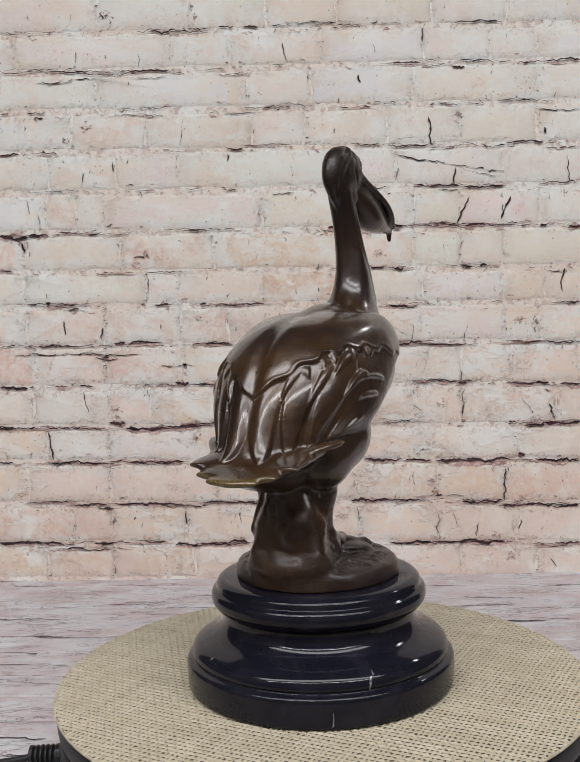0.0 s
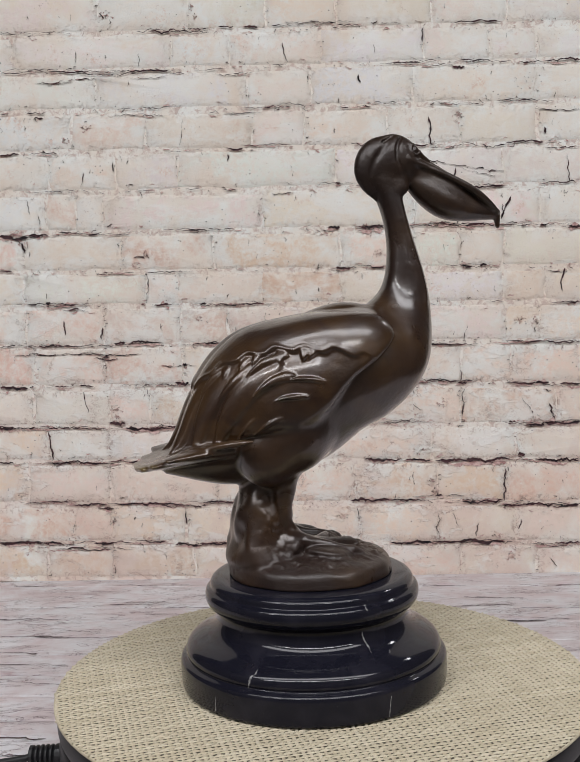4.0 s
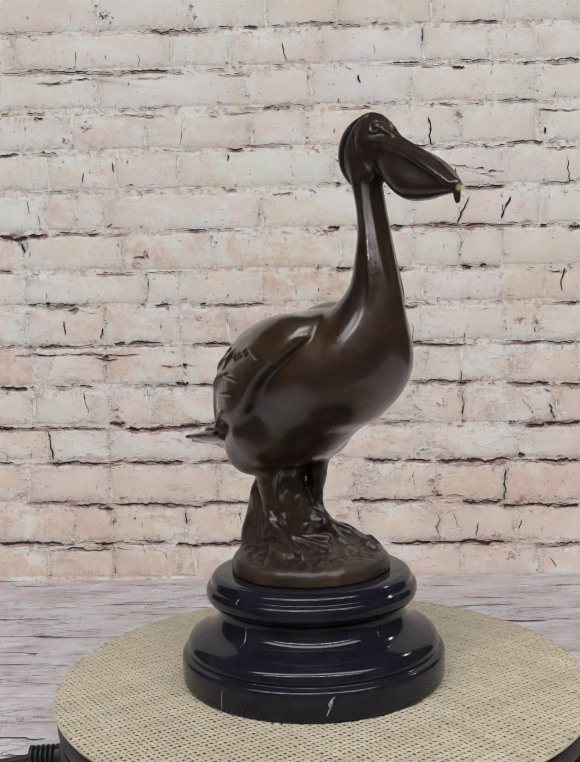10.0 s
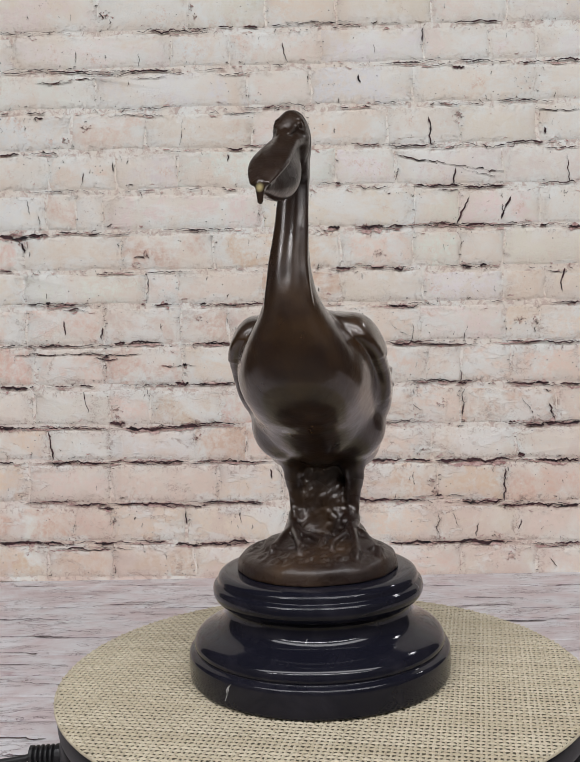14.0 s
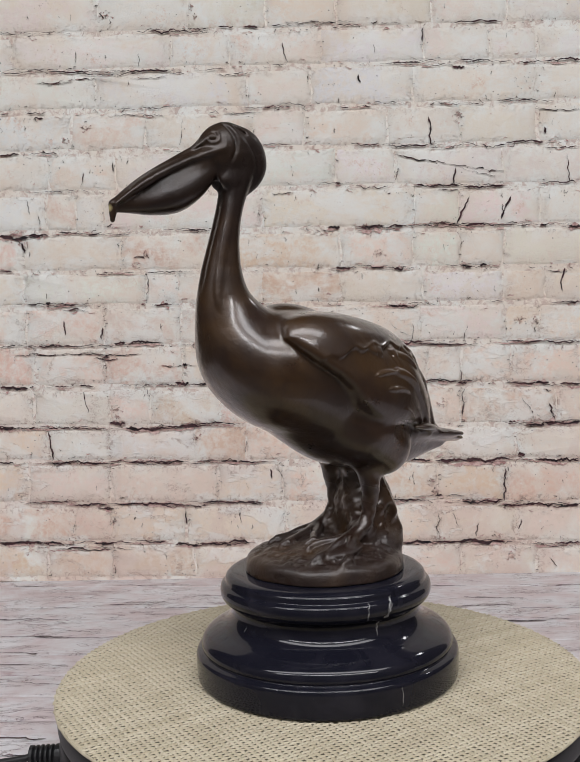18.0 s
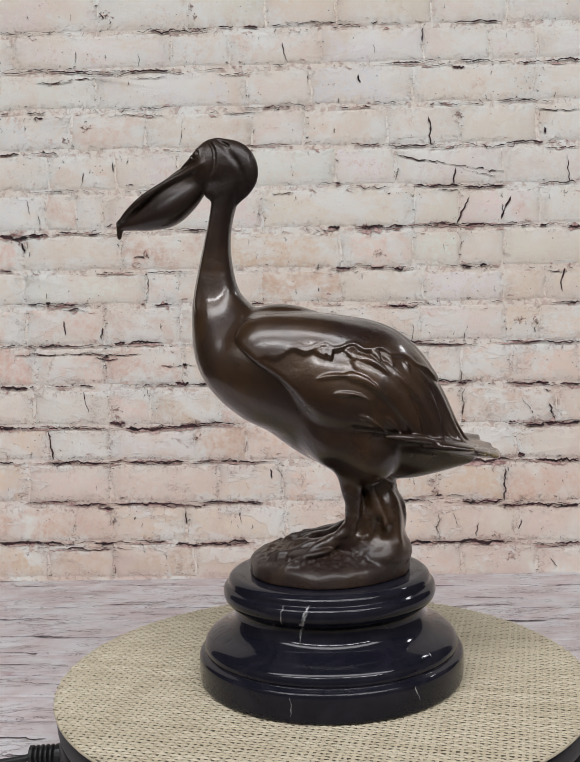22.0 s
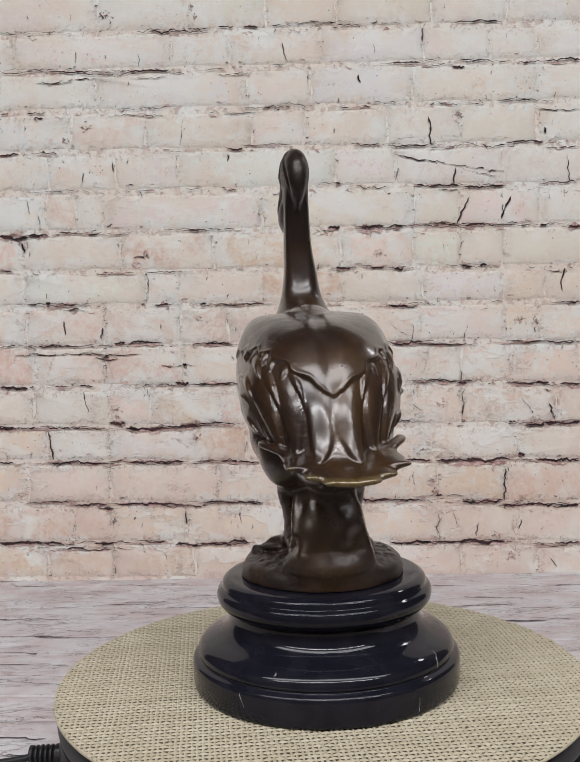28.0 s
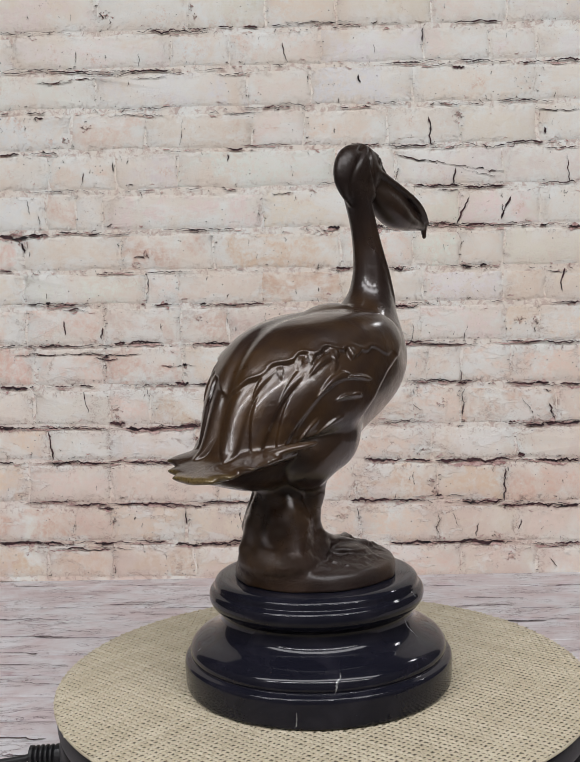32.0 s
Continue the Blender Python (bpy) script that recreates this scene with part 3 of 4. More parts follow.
def smudges(rows):
    """Patches where the wash has flaked to red and dark brick: where, and how wide, in millimetres."""
    rnd = random.Random(23)
    for u, v, wide in rows:
        for name, mat, out, many in (("flaked_patch", STAIN, 0.0016, 12), ("dark_flake", CRACK, 0.0021, 3)):
            verts, faces = [], []
            for _ in range(many):
                a, b = u + rnd.gauss(0, 0.34) * wide, v + rnd.gauss(0, 0.20) * wide
                run, tilt = rnd.uniform(0.12, 0.36) * wide, rnd.uniform(-0.4, 0.4)
                piece = jagged(a / 1000, b / 1000, (a + run) / 1000, (b + tilt * run) / 1000, rnd.uniform(0.7, 1.5) / 1000 * (1.0 if mat is STAIN else 0.5), rnd, out, 0.0012)
                faces += [tuple(i + len(verts) for i in f) for f in piece[1]]
                verts += piece[0]
            part(name, mesh_from(name, verts, faces, mat), wall)


smudges([(-217, 560, 11), (-121, 565, 6), (-118, 555, 5), (-313, 314, 11), (-325, 319, 14), (-176, 298, 9), (-187, 288, 8), (18, 321, 15), (61, 324, 13)])
smudges([(79, 298, 10), (166, 442, 13), (-243, 439, 13), (-262, 425, 8), (234, 222, 10), (250, 221, 8), (-118, 228, 6), (209, -15, 9), (123, 78, 11)])
smudges([(-215, 129, 10), (-213, 118, 9), (-196, 104, 16), (-229, 19, 14), (-218, 0, 9), (-311, -31, 17), (-125, 112, 10), (-123, 96, 8), (147, 132, 9)])
smudges([(251, 115, 10), (137, 45, 9), (139, 34, 8), (222, 18, 11), (144, -20, 13), (225, -39, 11), (4, -20, 11), (37, 7, 10), (-78, -20, 9)])
small_marks()


def plank_floor():
    """Whitewashed boards that run along the wall, on the table."""
    slope = -0.10
    base = new("table_top", mesh_from("table_top", *slab(-0.75, 0.75, -0.20, 0.50, TABLE_Z - 0.03, TABLE_Z - 0.0035), MORTAR))
    tagged(base, "table top under the whitewashed plank backdrop", "table top", kind="structure")
    floor = new("plank_floor", mesh_from("plank_floor", *slab(-0.75, 0.75, -0.19, 0.445, TABLE_Z - 0.0034, TABLE_Z - 0.0030), CRACK))
    tagged(floor, "pale pinkish whitewashed wooden plank surface with grey cracks", "plank floor", kind="structure")
    rnd = random.Random(5)
    lines = [-0.185, -0.15, -0.10, -0.045, 0.008, 0.063, 0.107, 0.151, 0.199, 0.243, 0.293, 0.335, 0.411, 0.47]
    for a, b in zip(lines, lines[1:]):
        cuts = [-0.74, rnd.uniform(-0.06, 0.10), 0.74]
        for c, d in zip(cuts, cuts[1:]):
            n = max(4, round((d - c) / 0.03))
            verts, faces = [], []
            gap = rnd.uniform(0.0003, 0.0010)
            for k in range(n + 1):
                x = c + 0.0006 + (d - c - 0.0012) * k / n
                lo, hi = a + gap + rnd.uniform(0, 0.0012), b - gap - rnd.uniform(0, 0.0012)
                cap = 0.4512 - 0.047 * x - slope * x
                lo, hi = min(lo, cap - 0.001), min(hi, cap)
                for y, z in ((lo, -0.003), (lo, -0.0008), (lo + 0.001, 0), (hi - 0.001, 0), (hi, -0.0008), (hi, -0.003)):
                    verts.append((x, y, z + (rnd.uniform(-1, 1) * 0.0001 if z == 0 else 0)))
            for k in range(n):
                p, q = 6 * k, 6 * k + 6
                faces += [(p + i, q + i, q + i + 1, p + i + 1) for i in range(5)]
            faces += [(0, 1, 2, 3, 4, 5), tuple(6 * n + i for i in (5, 4, 3, 2, 1, 0))]
            m = Matrix.Translation((0, 0, TABLE_Z)) @ Matrix(((1, 0, 0, 0), (slope, 1, 0, 0), (0, 0, 1, 0), (0, 0, 0, 1)))
            me = mesh_from("plank", [m @ Vector(p) for p in verts], faces, PLANK)
            part("plank", me, floor)
            splits, bits = [], []
            for _ in range(20):
                x, y, run = rnd.uniform(c, d), rnd.uniform(a, b), rnd.uniform(0.01, 0.07)
                x2, y2 = min(x + run, d), min(max(y + rnd.uniform(-0.007, 0.007), a), b)
                edge = rnd.random() < 0.45
                y, y2 = (a, a + rnd.uniform(-0.001, 0.001)) if edge else (y, y2)
                if max(y, y2) > 0.44 - 0.147 * max(abs(x), abs(x2)) * 0 - 0.02 or x2 - x < 0.004:
                    continue
                piece = jagged(x, y, x2, y2, rnd.uniform(0.0006, 0.0018), rnd, 0.0, 0.0025)
                bits += [tuple(i + len(splits) for i in f) for f in piece[1]]
                splits += [m @ Vector((p[0], p[2], 0.0006 - p[1] * 0.5)) for p in piece[0]]
            if bits:
                part("split", mesh_from("split", splits, bits, CRACK), floor, "dark split in the wood")
    return floor


plank_floor()

# ---------------------------------------------------------------- turntable
DISC = 0.1655


def burlap_cover(parent):
    """A round of open jute cloth: woven yarns over a dark backing."""
    rnd = random.Random(3)
    backing = lathe([(0.0001, -0.0006), (DISC - 0.001, -0.0006), (DISC - 0.001, -0.0022), (0.0001, -0.0022)], 120)
    part("cloth_backing", mesh_from("cloth_backing", *backing, BACKING), parent, "dark backing seen through the weave")
    verts, faces = [], []
    pitch = (0.0030, 0.0038)
    hem = lathe([(DISC - 0.0011, -0.0018), (DISC - 0.0011, -0.0007), (DISC - 0.0006, -0.0004), (DISC - 0.0001, -0.0006), (DISC, -0.0011), (DISC, -0.0018)], 220)
    part("hem", mesh_from("hem", *hem, BURLAP, True), parent, "bound edge of the cloth")
    for way in (0, 1):
        p, q = pitch[way], pitch[1 - way]
        count = int(DISC / p)
        for i in range(-count, count + 1):
            c = i * p + rnd.uniform(-1, 1) * 0.00025
            reach = math.sqrt(max((DISC - 0.0006) ** 2 - c * c, 0))
            steps = int(reach / q)
            if steps < 2:
                continue
            half = p * rnd.uniform(0.27, 0.36)
            start = len(verts)
            for j in range(-steps - 1, steps + 2):
                s = max(-reach, min(reach, j * q))
                up = 0.00042 * (1 if (i + j + way) % 2 else -1)
                wander = 0.00022 * math.sin(j * 0.9 + i * 2.1) + rnd.uniform(-1, 1) * 0.00012
                hw = half * rnd.uniform(0.86, 1.1)
                for o, z in ((-hw, -0.0011), (-0.5 * hw, -0.0001), (0.5 * hw, -0.0001), (hw, -0.0011)):
                    a, b = c + o + wander, s
                    verts.append((a, b, z + up) if way == 0 else (b, a, z + up))
            for j in range(2 * steps + 2):
                k = start + 4 * j
                quads = [(k + i, k + i + 1, k + i + 5, k + i + 4) for i in range(3)]
                faces += quads if way else [tuple(reversed(f)) for f in quads]
    ob = part("burlap_weave", mesh_from("burlap_weave", verts, faces, BURLAP, True), parent, "natural beige jute yarns")
    return tagged(ob, kind="stuff")


def turntable():
    top = new("turntable_plate", None)
    tagged(top, "round rotating display plate covered with beige burlap cloth", "turntable")
    rim = lathe(rounded([(0.0001, -0.0024), (DISC - 0.004, -0.0024), (DISC - 0.0015, -0.004), (DISC - 0.0015, -0.015), (DISC - 0.004, -0.0165), (0.0001, -0.0165)], 2), 160)
    part("plate_rim", mesh_from("plate_rim", *rim, BLACK_PLASTIC, True), top, "black plastic rim")
    burlap_cover(top)
    base = new("motor_drum", None)
    base.location = (0, 0, TABLE_Z)
    tagged(base, "black plastic electric turntable drive on the planks", "turntable drive")
    body = lathe(rounded([(0.0001, 0.002), (0.150, 0.002), (0.1610, 0.005), (0.1635, 0.016), (0.1635, 0.040), (0.160, 0.0445), (0.0001, 0.0445)], 2), 160)
    part("base_body", mesh_from("base_body", *body, BLACK_PLASTIC, True), base)
    for k in range(4):
        a = math.radians(45 + 90 * k)
        foot = lathe([(0.0001, 0), (0.011, 0), (0.012, 0.001), (0.012, 0.0025), (0.0001, 0.0025)], 24, (0.12 * math.cos(a), 0.12 * math.sin(a)))
        part("rubber_foot", mesh_from("rubber_foot", *foot, RUBBER, True), base)
    return top, base


plate, plate_base = turntable()


def power_cable():
    thing = new("power_cable", None)
    thing.location = (-0.1635, 0.0, TABLE_Z + 0.013)
    tagged(thing, "black power cable with a ribbed plug in the turntable base", "power cable")
    pts, radii = [], []
    for k in range(25):
        x = 0.001 - 0.00105 * k
        pts.append((x, 0, 0))
        radii.append(0.0072 - 0.00004 * k - (0.0011 if k % 3 == 0 and 6 < k < 22 else 0))
    part("ribbed_plug", mesh_from("ribbed_plug", *tube(pts, radii, 20), RUBBER), thing, "ribbed black strain relief")
    pts = [(-0.0235 - 0.10 * t, 0.03 * t * t, -0.0008 - 0.0097 * min(1, t * 1.6) ** 0.8) for t in [k / 24 for k in range(25)]]
    part("cord", mesh_from("cord", *tube(pts, [0.0024] * 25, 12), RUBBER, True), thing)
    return thing


power_cable()

# ---------------------------------------------------------------- marble pedestal (origin on the turning axis)
FOOT = (-0.0058, -0.0020)     # its centre, in the bird's directions
PROFILE = [(0.0001, 0.0005), (0.0816, 0.0005), (0.0829, 0.002), (0.0831, 0.0155), (0.0823, 0.0178), (0.0802, 0.0188), (0.0788, 0.0196),
           (0.0796, 0.0212), (0.0790, 0.0248), (0.0765, 0.0278), (0.0715, 0.0305), (0.0655, 0.0332), (0.0612, 0.0368), (0.0592, 0.0410), (0.0590, 0.0455),
           (0.0600, 0.0475), (0.0640, 0.0490), (0.0662, 0.0520), (0.0668, 0.0555), (0.0660, 0.0588), (0.0640, 0.0602), (0.0634, 0.0610),
           (0.0630, 0.0640), (0.0605, 0.0660), (0.0570, 0.0668), (0.0001, 0.0668)]


def pedestal():
    thing = new("marble_pedestal", mesh_from("marble_pedestal", *lathe(rounded(PROFILE, 2), 200, FOOT), MARBLE, True))
    tagged(thing, "polished black marble stepped round pedestal with white veins", "pedestal")
    rnd = random.Random(9)
    pts = rounded(PROFILE, 3)

    def on_profile(t):
        k = t * (len(pts) - 1)
        i = min(int(k), len(pts) - 2)
        (r0, z0), (r1, z1) = pts[i], pts[i + 1]
        return r0 + (r1 - r0) * (k - i), z0 + (z1 - z0) * (k - i)

    def vein(a0, a1, t0, t1, wide):
        verts, faces, sway = [], [], 0.0
        n = max(6, round(abs(t1 - t0) * 90))
        for k in range(n + 1):
            f = k / n
            r, z = on_profile(t0 + (t1 - t0) * f)
            sway = 0.8 * sway + rnd.uniform(-1, 1) * 0.010
            a = math.radians(a0 + (a1 - a0) * f) + sway
            half = 0.5 * wide * rnd.uniform(0.3, 1.1) * (0.25 + 0.75 * math.sin(math.pi * f)) / max(r, 0.01)
            for s in (-1, 1):
                verts.append((FOOT[0] + (r + 0.00012) * math.cos(a + s * half), FOOT[1] + (r + 0.00012) * math.sin(a + s * half), z + 0.0001))
        faces = [(2 * k, 2 * k + 1, 2 * k + 3, 2 * k + 2) for k in range(n)]
        part("vein", mesh_from("vein", verts, faces, VEIN, True), thing, "thin white vein in the stone")
    vein(92, 85, 0.84, 0.50, 0.0032)
    vein(78, 76, 0.80, 0.60, 0.0010)
    vein(-33, -29.5, 0.10, 0.145, 0.0022)
    vein(-79, -78.5, 0.82, 0.74, 0.0012)
    vein(-78.3, -77.3, 0.54, 0.44, 0.0014)
    vein(-77.5, -76, 0.07, 0.13, 0.0010)
    vein(86, 85, 0.10, 0.14, 0.0007)
    vein(138, 136, 0.11, 0.15, 0.0007)
    vein(-135, -131, 0.25, 0.38, 0.0014)
    vein(-150, -149, 0.08, 0.12, 0.0008)
    vein(2, 3, 0.48, 0.51, 0.0007)
    vein(150, 149, 0.35, 0.38, 0.0007)
    return thing


plinth = pedestal()

# ---------------------------------------------------------------- bronze bird
# A solid described by distances (millimetres; x ahead, y to the bird's left, z up), turned into one mesh.


def smin(a, b, k):
    h = np.maximum(k - np.abs(a - b), 0) / k
    return np.minimum(a, b) - h * h * k * 0.25


def smax(a, b, k):
    return -smin(-a, -b, k)


def step(x, lo, hi):
    t = np.clip((x - lo) / (hi - lo), 0, 1)
    return t * t * (3 - 2 * t)


def ball(p, c, semi, tilt=0.0, yaw=0.0, bank=0.0):
    """An ellipsoid; tilt lifts its front (degrees), yaw turns it to the left, bank rolls it."""
    x, y, z = p[0] - c[0], p[1] - c[1], p[2] - c[2]
    if yaw:
        s, k = math.sin(math.radians(yaw)), math.cos(math.radians(yaw))
        x, y = x * k + y * s, -x * s + y * k
    if tilt:
        s, k = math.sin(math.radians(tilt)), math.cos(math.radians(tilt))
        x, z = x * k + z * s, -x * s + z * k
    if bank:
        s, k = math.sin(math.radians(bank)), math.cos(math.radians(bank))
        y, z = y * k + z * s, -y * s + z * k
    k0 = np.sqrt((x / semi[0]) ** 2 + (y / semi[1]) ** 2 + (z / semi[2]) ** 2) + 1e-6
    k1 = np.sqrt((x / semi[0] ** 2) ** 2 + (y / semi[1] ** 2) ** 2 + (z / semi[2] ** 2) ** 2) + 1e-9
    return k0 * (k0 - 1) / k1


def limb(p, a, b, ra, rb, flat=1.0):
    """A capsule that tapers from a to b; flat widens it in y."""
    ax, ay, az = a
    dx, dy, dz = b[0] - ax, (b[1] - ay) / flat, b[2] - az
    x, y, z = p[0] - ax, (p[1] - ay) / flat, p[2] - az
    t = np.clip((x * dx + y * dy + z * dz) / (dx * dx + dy * dy + dz * dz), 0, 1)
    return np.sqrt((x - t * dx) ** 2 + (y - t * dy) ** 2 + (z - t * dz) ** 2) - (ra + (rb - ra) * t)


def chain(p, stations, cuts=4, flat=1.0):
    """A tube through stations (x, y, z, radius), rounded off between them by a curve."""
    pts = [np.array(st, float) for st in stations]
    pts = [2 * pts[0] - pts[1]] + pts + [2 * pts[-1] - pts[-2]]
    dense = []
    for a, b, c, e in zip(pts, pts[1:], pts[2:], pts[3:]):
        for k in range(cuts):
            t = k / cuts
            dense.append(0.5 * (2 * b + (c - a) * t + (2 * a - 5 * b + 4 * c - e) * t * t + (3 * b - a - 3 * c + e) * t ** 3))
    dense.append(pts[-2])
    d = None
    for a, b in zip(dense, dense[1:]):
        e = limb(p, a[:3], b[:3], a[3], b[3], flat)
        d = e if d is None else np.minimum(d, e)
    return d


def outline(x, z, pts):
    """The signed distance to a closed outline in the side plane."""
    d = np.full_like(x, 1e9)
    inside = np.zeros(x.shape, bool)
    for (ax, az), (bx, bz) in zip(pts, pts[1:] + pts[:1]):
        ex, ez, wx, wz = bx - ax, bz - az, x - ax, z - az
        t = np.clip((wx * ex + wz * ez) / (ex * ex + ez * ez), 0, 1)
        d = np.minimum(d, (wx - ex * t) ** 2 + (wz - ez * t) ** 2)
        if bz != az:
            inside ^= ((az > z) != (bz > z)) & (x < (bx - ax) * (z - az) / (bz - az) + ax)
    d = np.sqrt(d)
    return np.where(inside, -d, d)


def rough(p, size, seed=0.0):
    """Soft unevenness between about -1 and 1."""
    x, y, z = p[0] / size + seed, p[1] / size - 1.7 * seed, p[2] / size + 0.6 * seed
    a = np.sin(x + 1.3 * np.sin(0.7 * y + 0.4)) * np.sin(1.1 * y + 1.1 * np.sin(0.9 * z)) * np.sin(0.9 * z + 1.2 * np.sin(0.8 * x + 1))
    b = np.sin(2.3 * x + y) * np.sin(2.1 * y - z + 0.5) * np.sin(2.2 * z + 0.7 * x)
    return a + 0.5 * b


WING = [(39, 224), (40, 213), (33, 206), (23, 198), (11, 190), (3, 182), (-4, 173), (-12, 167), (-24, 162), (-36, 159.5), (-50, 157), (-64, 153), (-80, 150),
        (-98, 148), (-92, 172), (-76, 204), (-50, 230), (-18, 244), (18, 242), (34, 234)]
SLOPE_S, SLOPE_C = 0.432, 0.902
# stations along the trunk from the breast to the rump: where, the back's height, the belly's, the half width
TRUNK_S = [-78, -74, -70, -65, -57, -38, -20, 0, 16, 31, 46, 61, 73, 84, 95]
TRUNK_T = [0, 6, 10, 15, 21, 27.5, 33, 39.2, 41.3, 37.4, 30.4, 19.6, 7.5, -2, -8]
TRUNK_B = [-24, -29, -33.5, -38, -43, -46.5, -49.5, -53.5, -53.3, -50.5, -46, -41, -33, -23, -13]
TRUNK_W = [10, 17, 23, 29, 35.5, 40, 41.5, 41.5, 40.5, 37, 31.5, 24.5, 18.5, 14, 10]


FINE_S = np.linspace(-78, 95, 174)


def eased(values):
    """The stations joined by a curve without corners."""
    v = np.interp(FINE_S, TRUNK_S, values)
    for _ in range(3):
        v = np.concatenate([v[:1], v[1:-1] * 0.4 + (v[:-2] + v[2:]) * 0.3, v[-1:]])
        pad = np.concatenate([2 * v[0] - v[6:0:-1], v, 2 * v[-1] - v[-2:-8:-1]])
        v = np.convolve(pad, np.ones(13) / 13, "same")[6:-6]
    return v


EASED_T, EASED_B, EASED_W = eased(TRUNK_T), eased(TRUNK_B), eased(TRUNK_W)


def trunk_frame(p):
    x, z = p[0] + 15, p[2] - 187
    return -(x * SLOPE_C + z * SLOPE_S), -x * SLOPE_S + z * SLOPE_C


def loft(p, wider=0.0, taller=0.0, square=2.0):
    """The trunk: rounded sections along its sloping axis."""
    s, w = trunk_frame(p)
    top = np.interp(s, FINE_S, EASED_T) + taller
    low = np.interp(s, FINE_S, EASED_B)
    half = np.interp(s, FINE_S, EASED_W) + wider * np.interp(s, [30, 75], [1, 0.35])
    mid, tall = (top + low) / 2, (top - low) / 2
    rho = (np.abs(p[1] / half) ** square + np.abs((w - mid) / tall) ** square) ** (1 / square)
    d = (rho - 1) * np.minimum(half, tall)
    return np.maximum(d, np.maximum(-78 - s, s - 95))


def body_frame(p):
    """Along the back towards the tail, and round it from the spine, both in millimetres."""
    s, w = trunk_frame(p)
    deep = np.interp(s, [15, 80], [10, 42])
    return s, np.arctan2(p[1], w + deep) * (np.interp(s, FINE_S, EASED_T) + deep - 2)


def leaf(u, v, u0, v0, u1, v1, wide, sharp=0.9, blunt=2.2):
    """The height of one feather lying from (u0, v0) to its tip at (u1, v1): full on its spine, with a crisp edge."""
    du, dv = u1 - u0, v1 - v0
    length = math.hypot(du, dv)
    du, dv = du / length, dv / length
    s = ((u - u0) * du + (v - v0) * dv) / length
    t = (v - v0) * du - (u - u0) * dv
    t = t + 0.25 * wide * np.sin(3.0 * s)
    w = wide * np.clip(1 - np.clip(s, 0, 1) ** blunt, 0, 1) * step(s, -0.12, 0.15)
    edge = step(w - np.abs(t), 0, sharp) * (s > -0.12) * (s < 1)
    return edge * (0.35 + 0.65 * step(s, 0.0, 0.6)) * (1 - 0.6 * (t / (wide + 0.01)) ** 2)


def plumage(p):
    u, v = body_frame(p)
    a = np.abs(v)
    left = np.where(p[1] > 0, 1.0, 0.0)
    h = np.zeros_like(u)
    # broad flight feathers that run down to the tail
    bent = a + 1.4 * np.sin(u * 0.11 + 0.9)
    for k, (u0, v0, u1, v1, w) in enumerate(((44, 11.5, 91, 9.0, 9.4), (31, 30, 82, 25.5, 8.8), (12, 48, 71, 43, 9.4))):
        h = np.maximum(h, (3.2 - 0.1 * k) * leaf(u, bent, u0, v0, u1, v1, w, 2.4, 4.5))
    h = np.maximum(h, 1.8 * leaf(u, v, 66, 0.5, 95, 0.5, 5.4, 1.8, 3.0))
    # narrow ones that lie over them, like flames
    for k, (u0, v0, u1, v1, w) in enumerate(((33, 22, 62, 17, 3.8), (23, 38, 57, 32, 4.2), (5, 46, 36, 40, 3.8), (8, 58, 40, 50, 3.6), (36, 43, 66, 38, 3.0))):
        h = np.maximum(h, 3.4 * leaf(u - 2 * left, bent, u0, v0, u1, v1, w, 1.8))
    # short strokes on the coverts
    for k, (u0, v0, u1, v1, w) in enumerate(((-6, 64, 17, 57, 2.3), (6, 71, 28, 63, 2.3), (24, 76, 45, 67, 2.2), (38, 62, 58, 55, 2.2))):
        h = np.maximum(h, 2.0 * leaf(u - 3 * left, a + 2 * left, u0, v0, u1, v1, w, 1.4))
    # the mantle: a raised tongue over the back, its border in pointed tips
    wave = 1.5 * np.sin(u * 0.43 + 1.0 + left)
    reach = np.interp(u, [-60, -36, -5, 18, 34, 46, 52, 57, 61], [56, 52, 46, 37, 27, 17.5, 12, 6, -6]) + wave * step(a, 3, 12)
    mantle = step(reach - a, 0.0, 2.0) * step(u, -75, -20)
    lip = np.exp(-((reach - a - 2.0) / 1.6) ** 2) * step(u, -32, -8)
    h = np.maximum(h, (1.7 + 1.6 * step(u, 5, 45)) * mantle + 0.5 * lip)
    for k in range(1, 8):
        u0 = -30 + 10.2 * k + 1.5 * math.sin(2.3 * k)
        v0 = float(np.interp(u0, [-36, -5, 18, 34, 46, 53], [49, 45, 37, 28, 18, 11])) + 2.2 * math.sin(2.7 * k + 1) * (k < 5)
        tip = 13 + 3 * math.sin(1.7 * k + 0.5)
        h = np.maximum(h, (2.4 - 0.4 * (k % 2)) * leaf(u, a, u0, v0 - 5.5, u0 + tip, v0 + (5.5 if k < 4 else 3.0) - 0.22 * tip * (u0 > 15), 4.4 + 0.7 * math.sin(3.1 * k), 1.3))
    return h


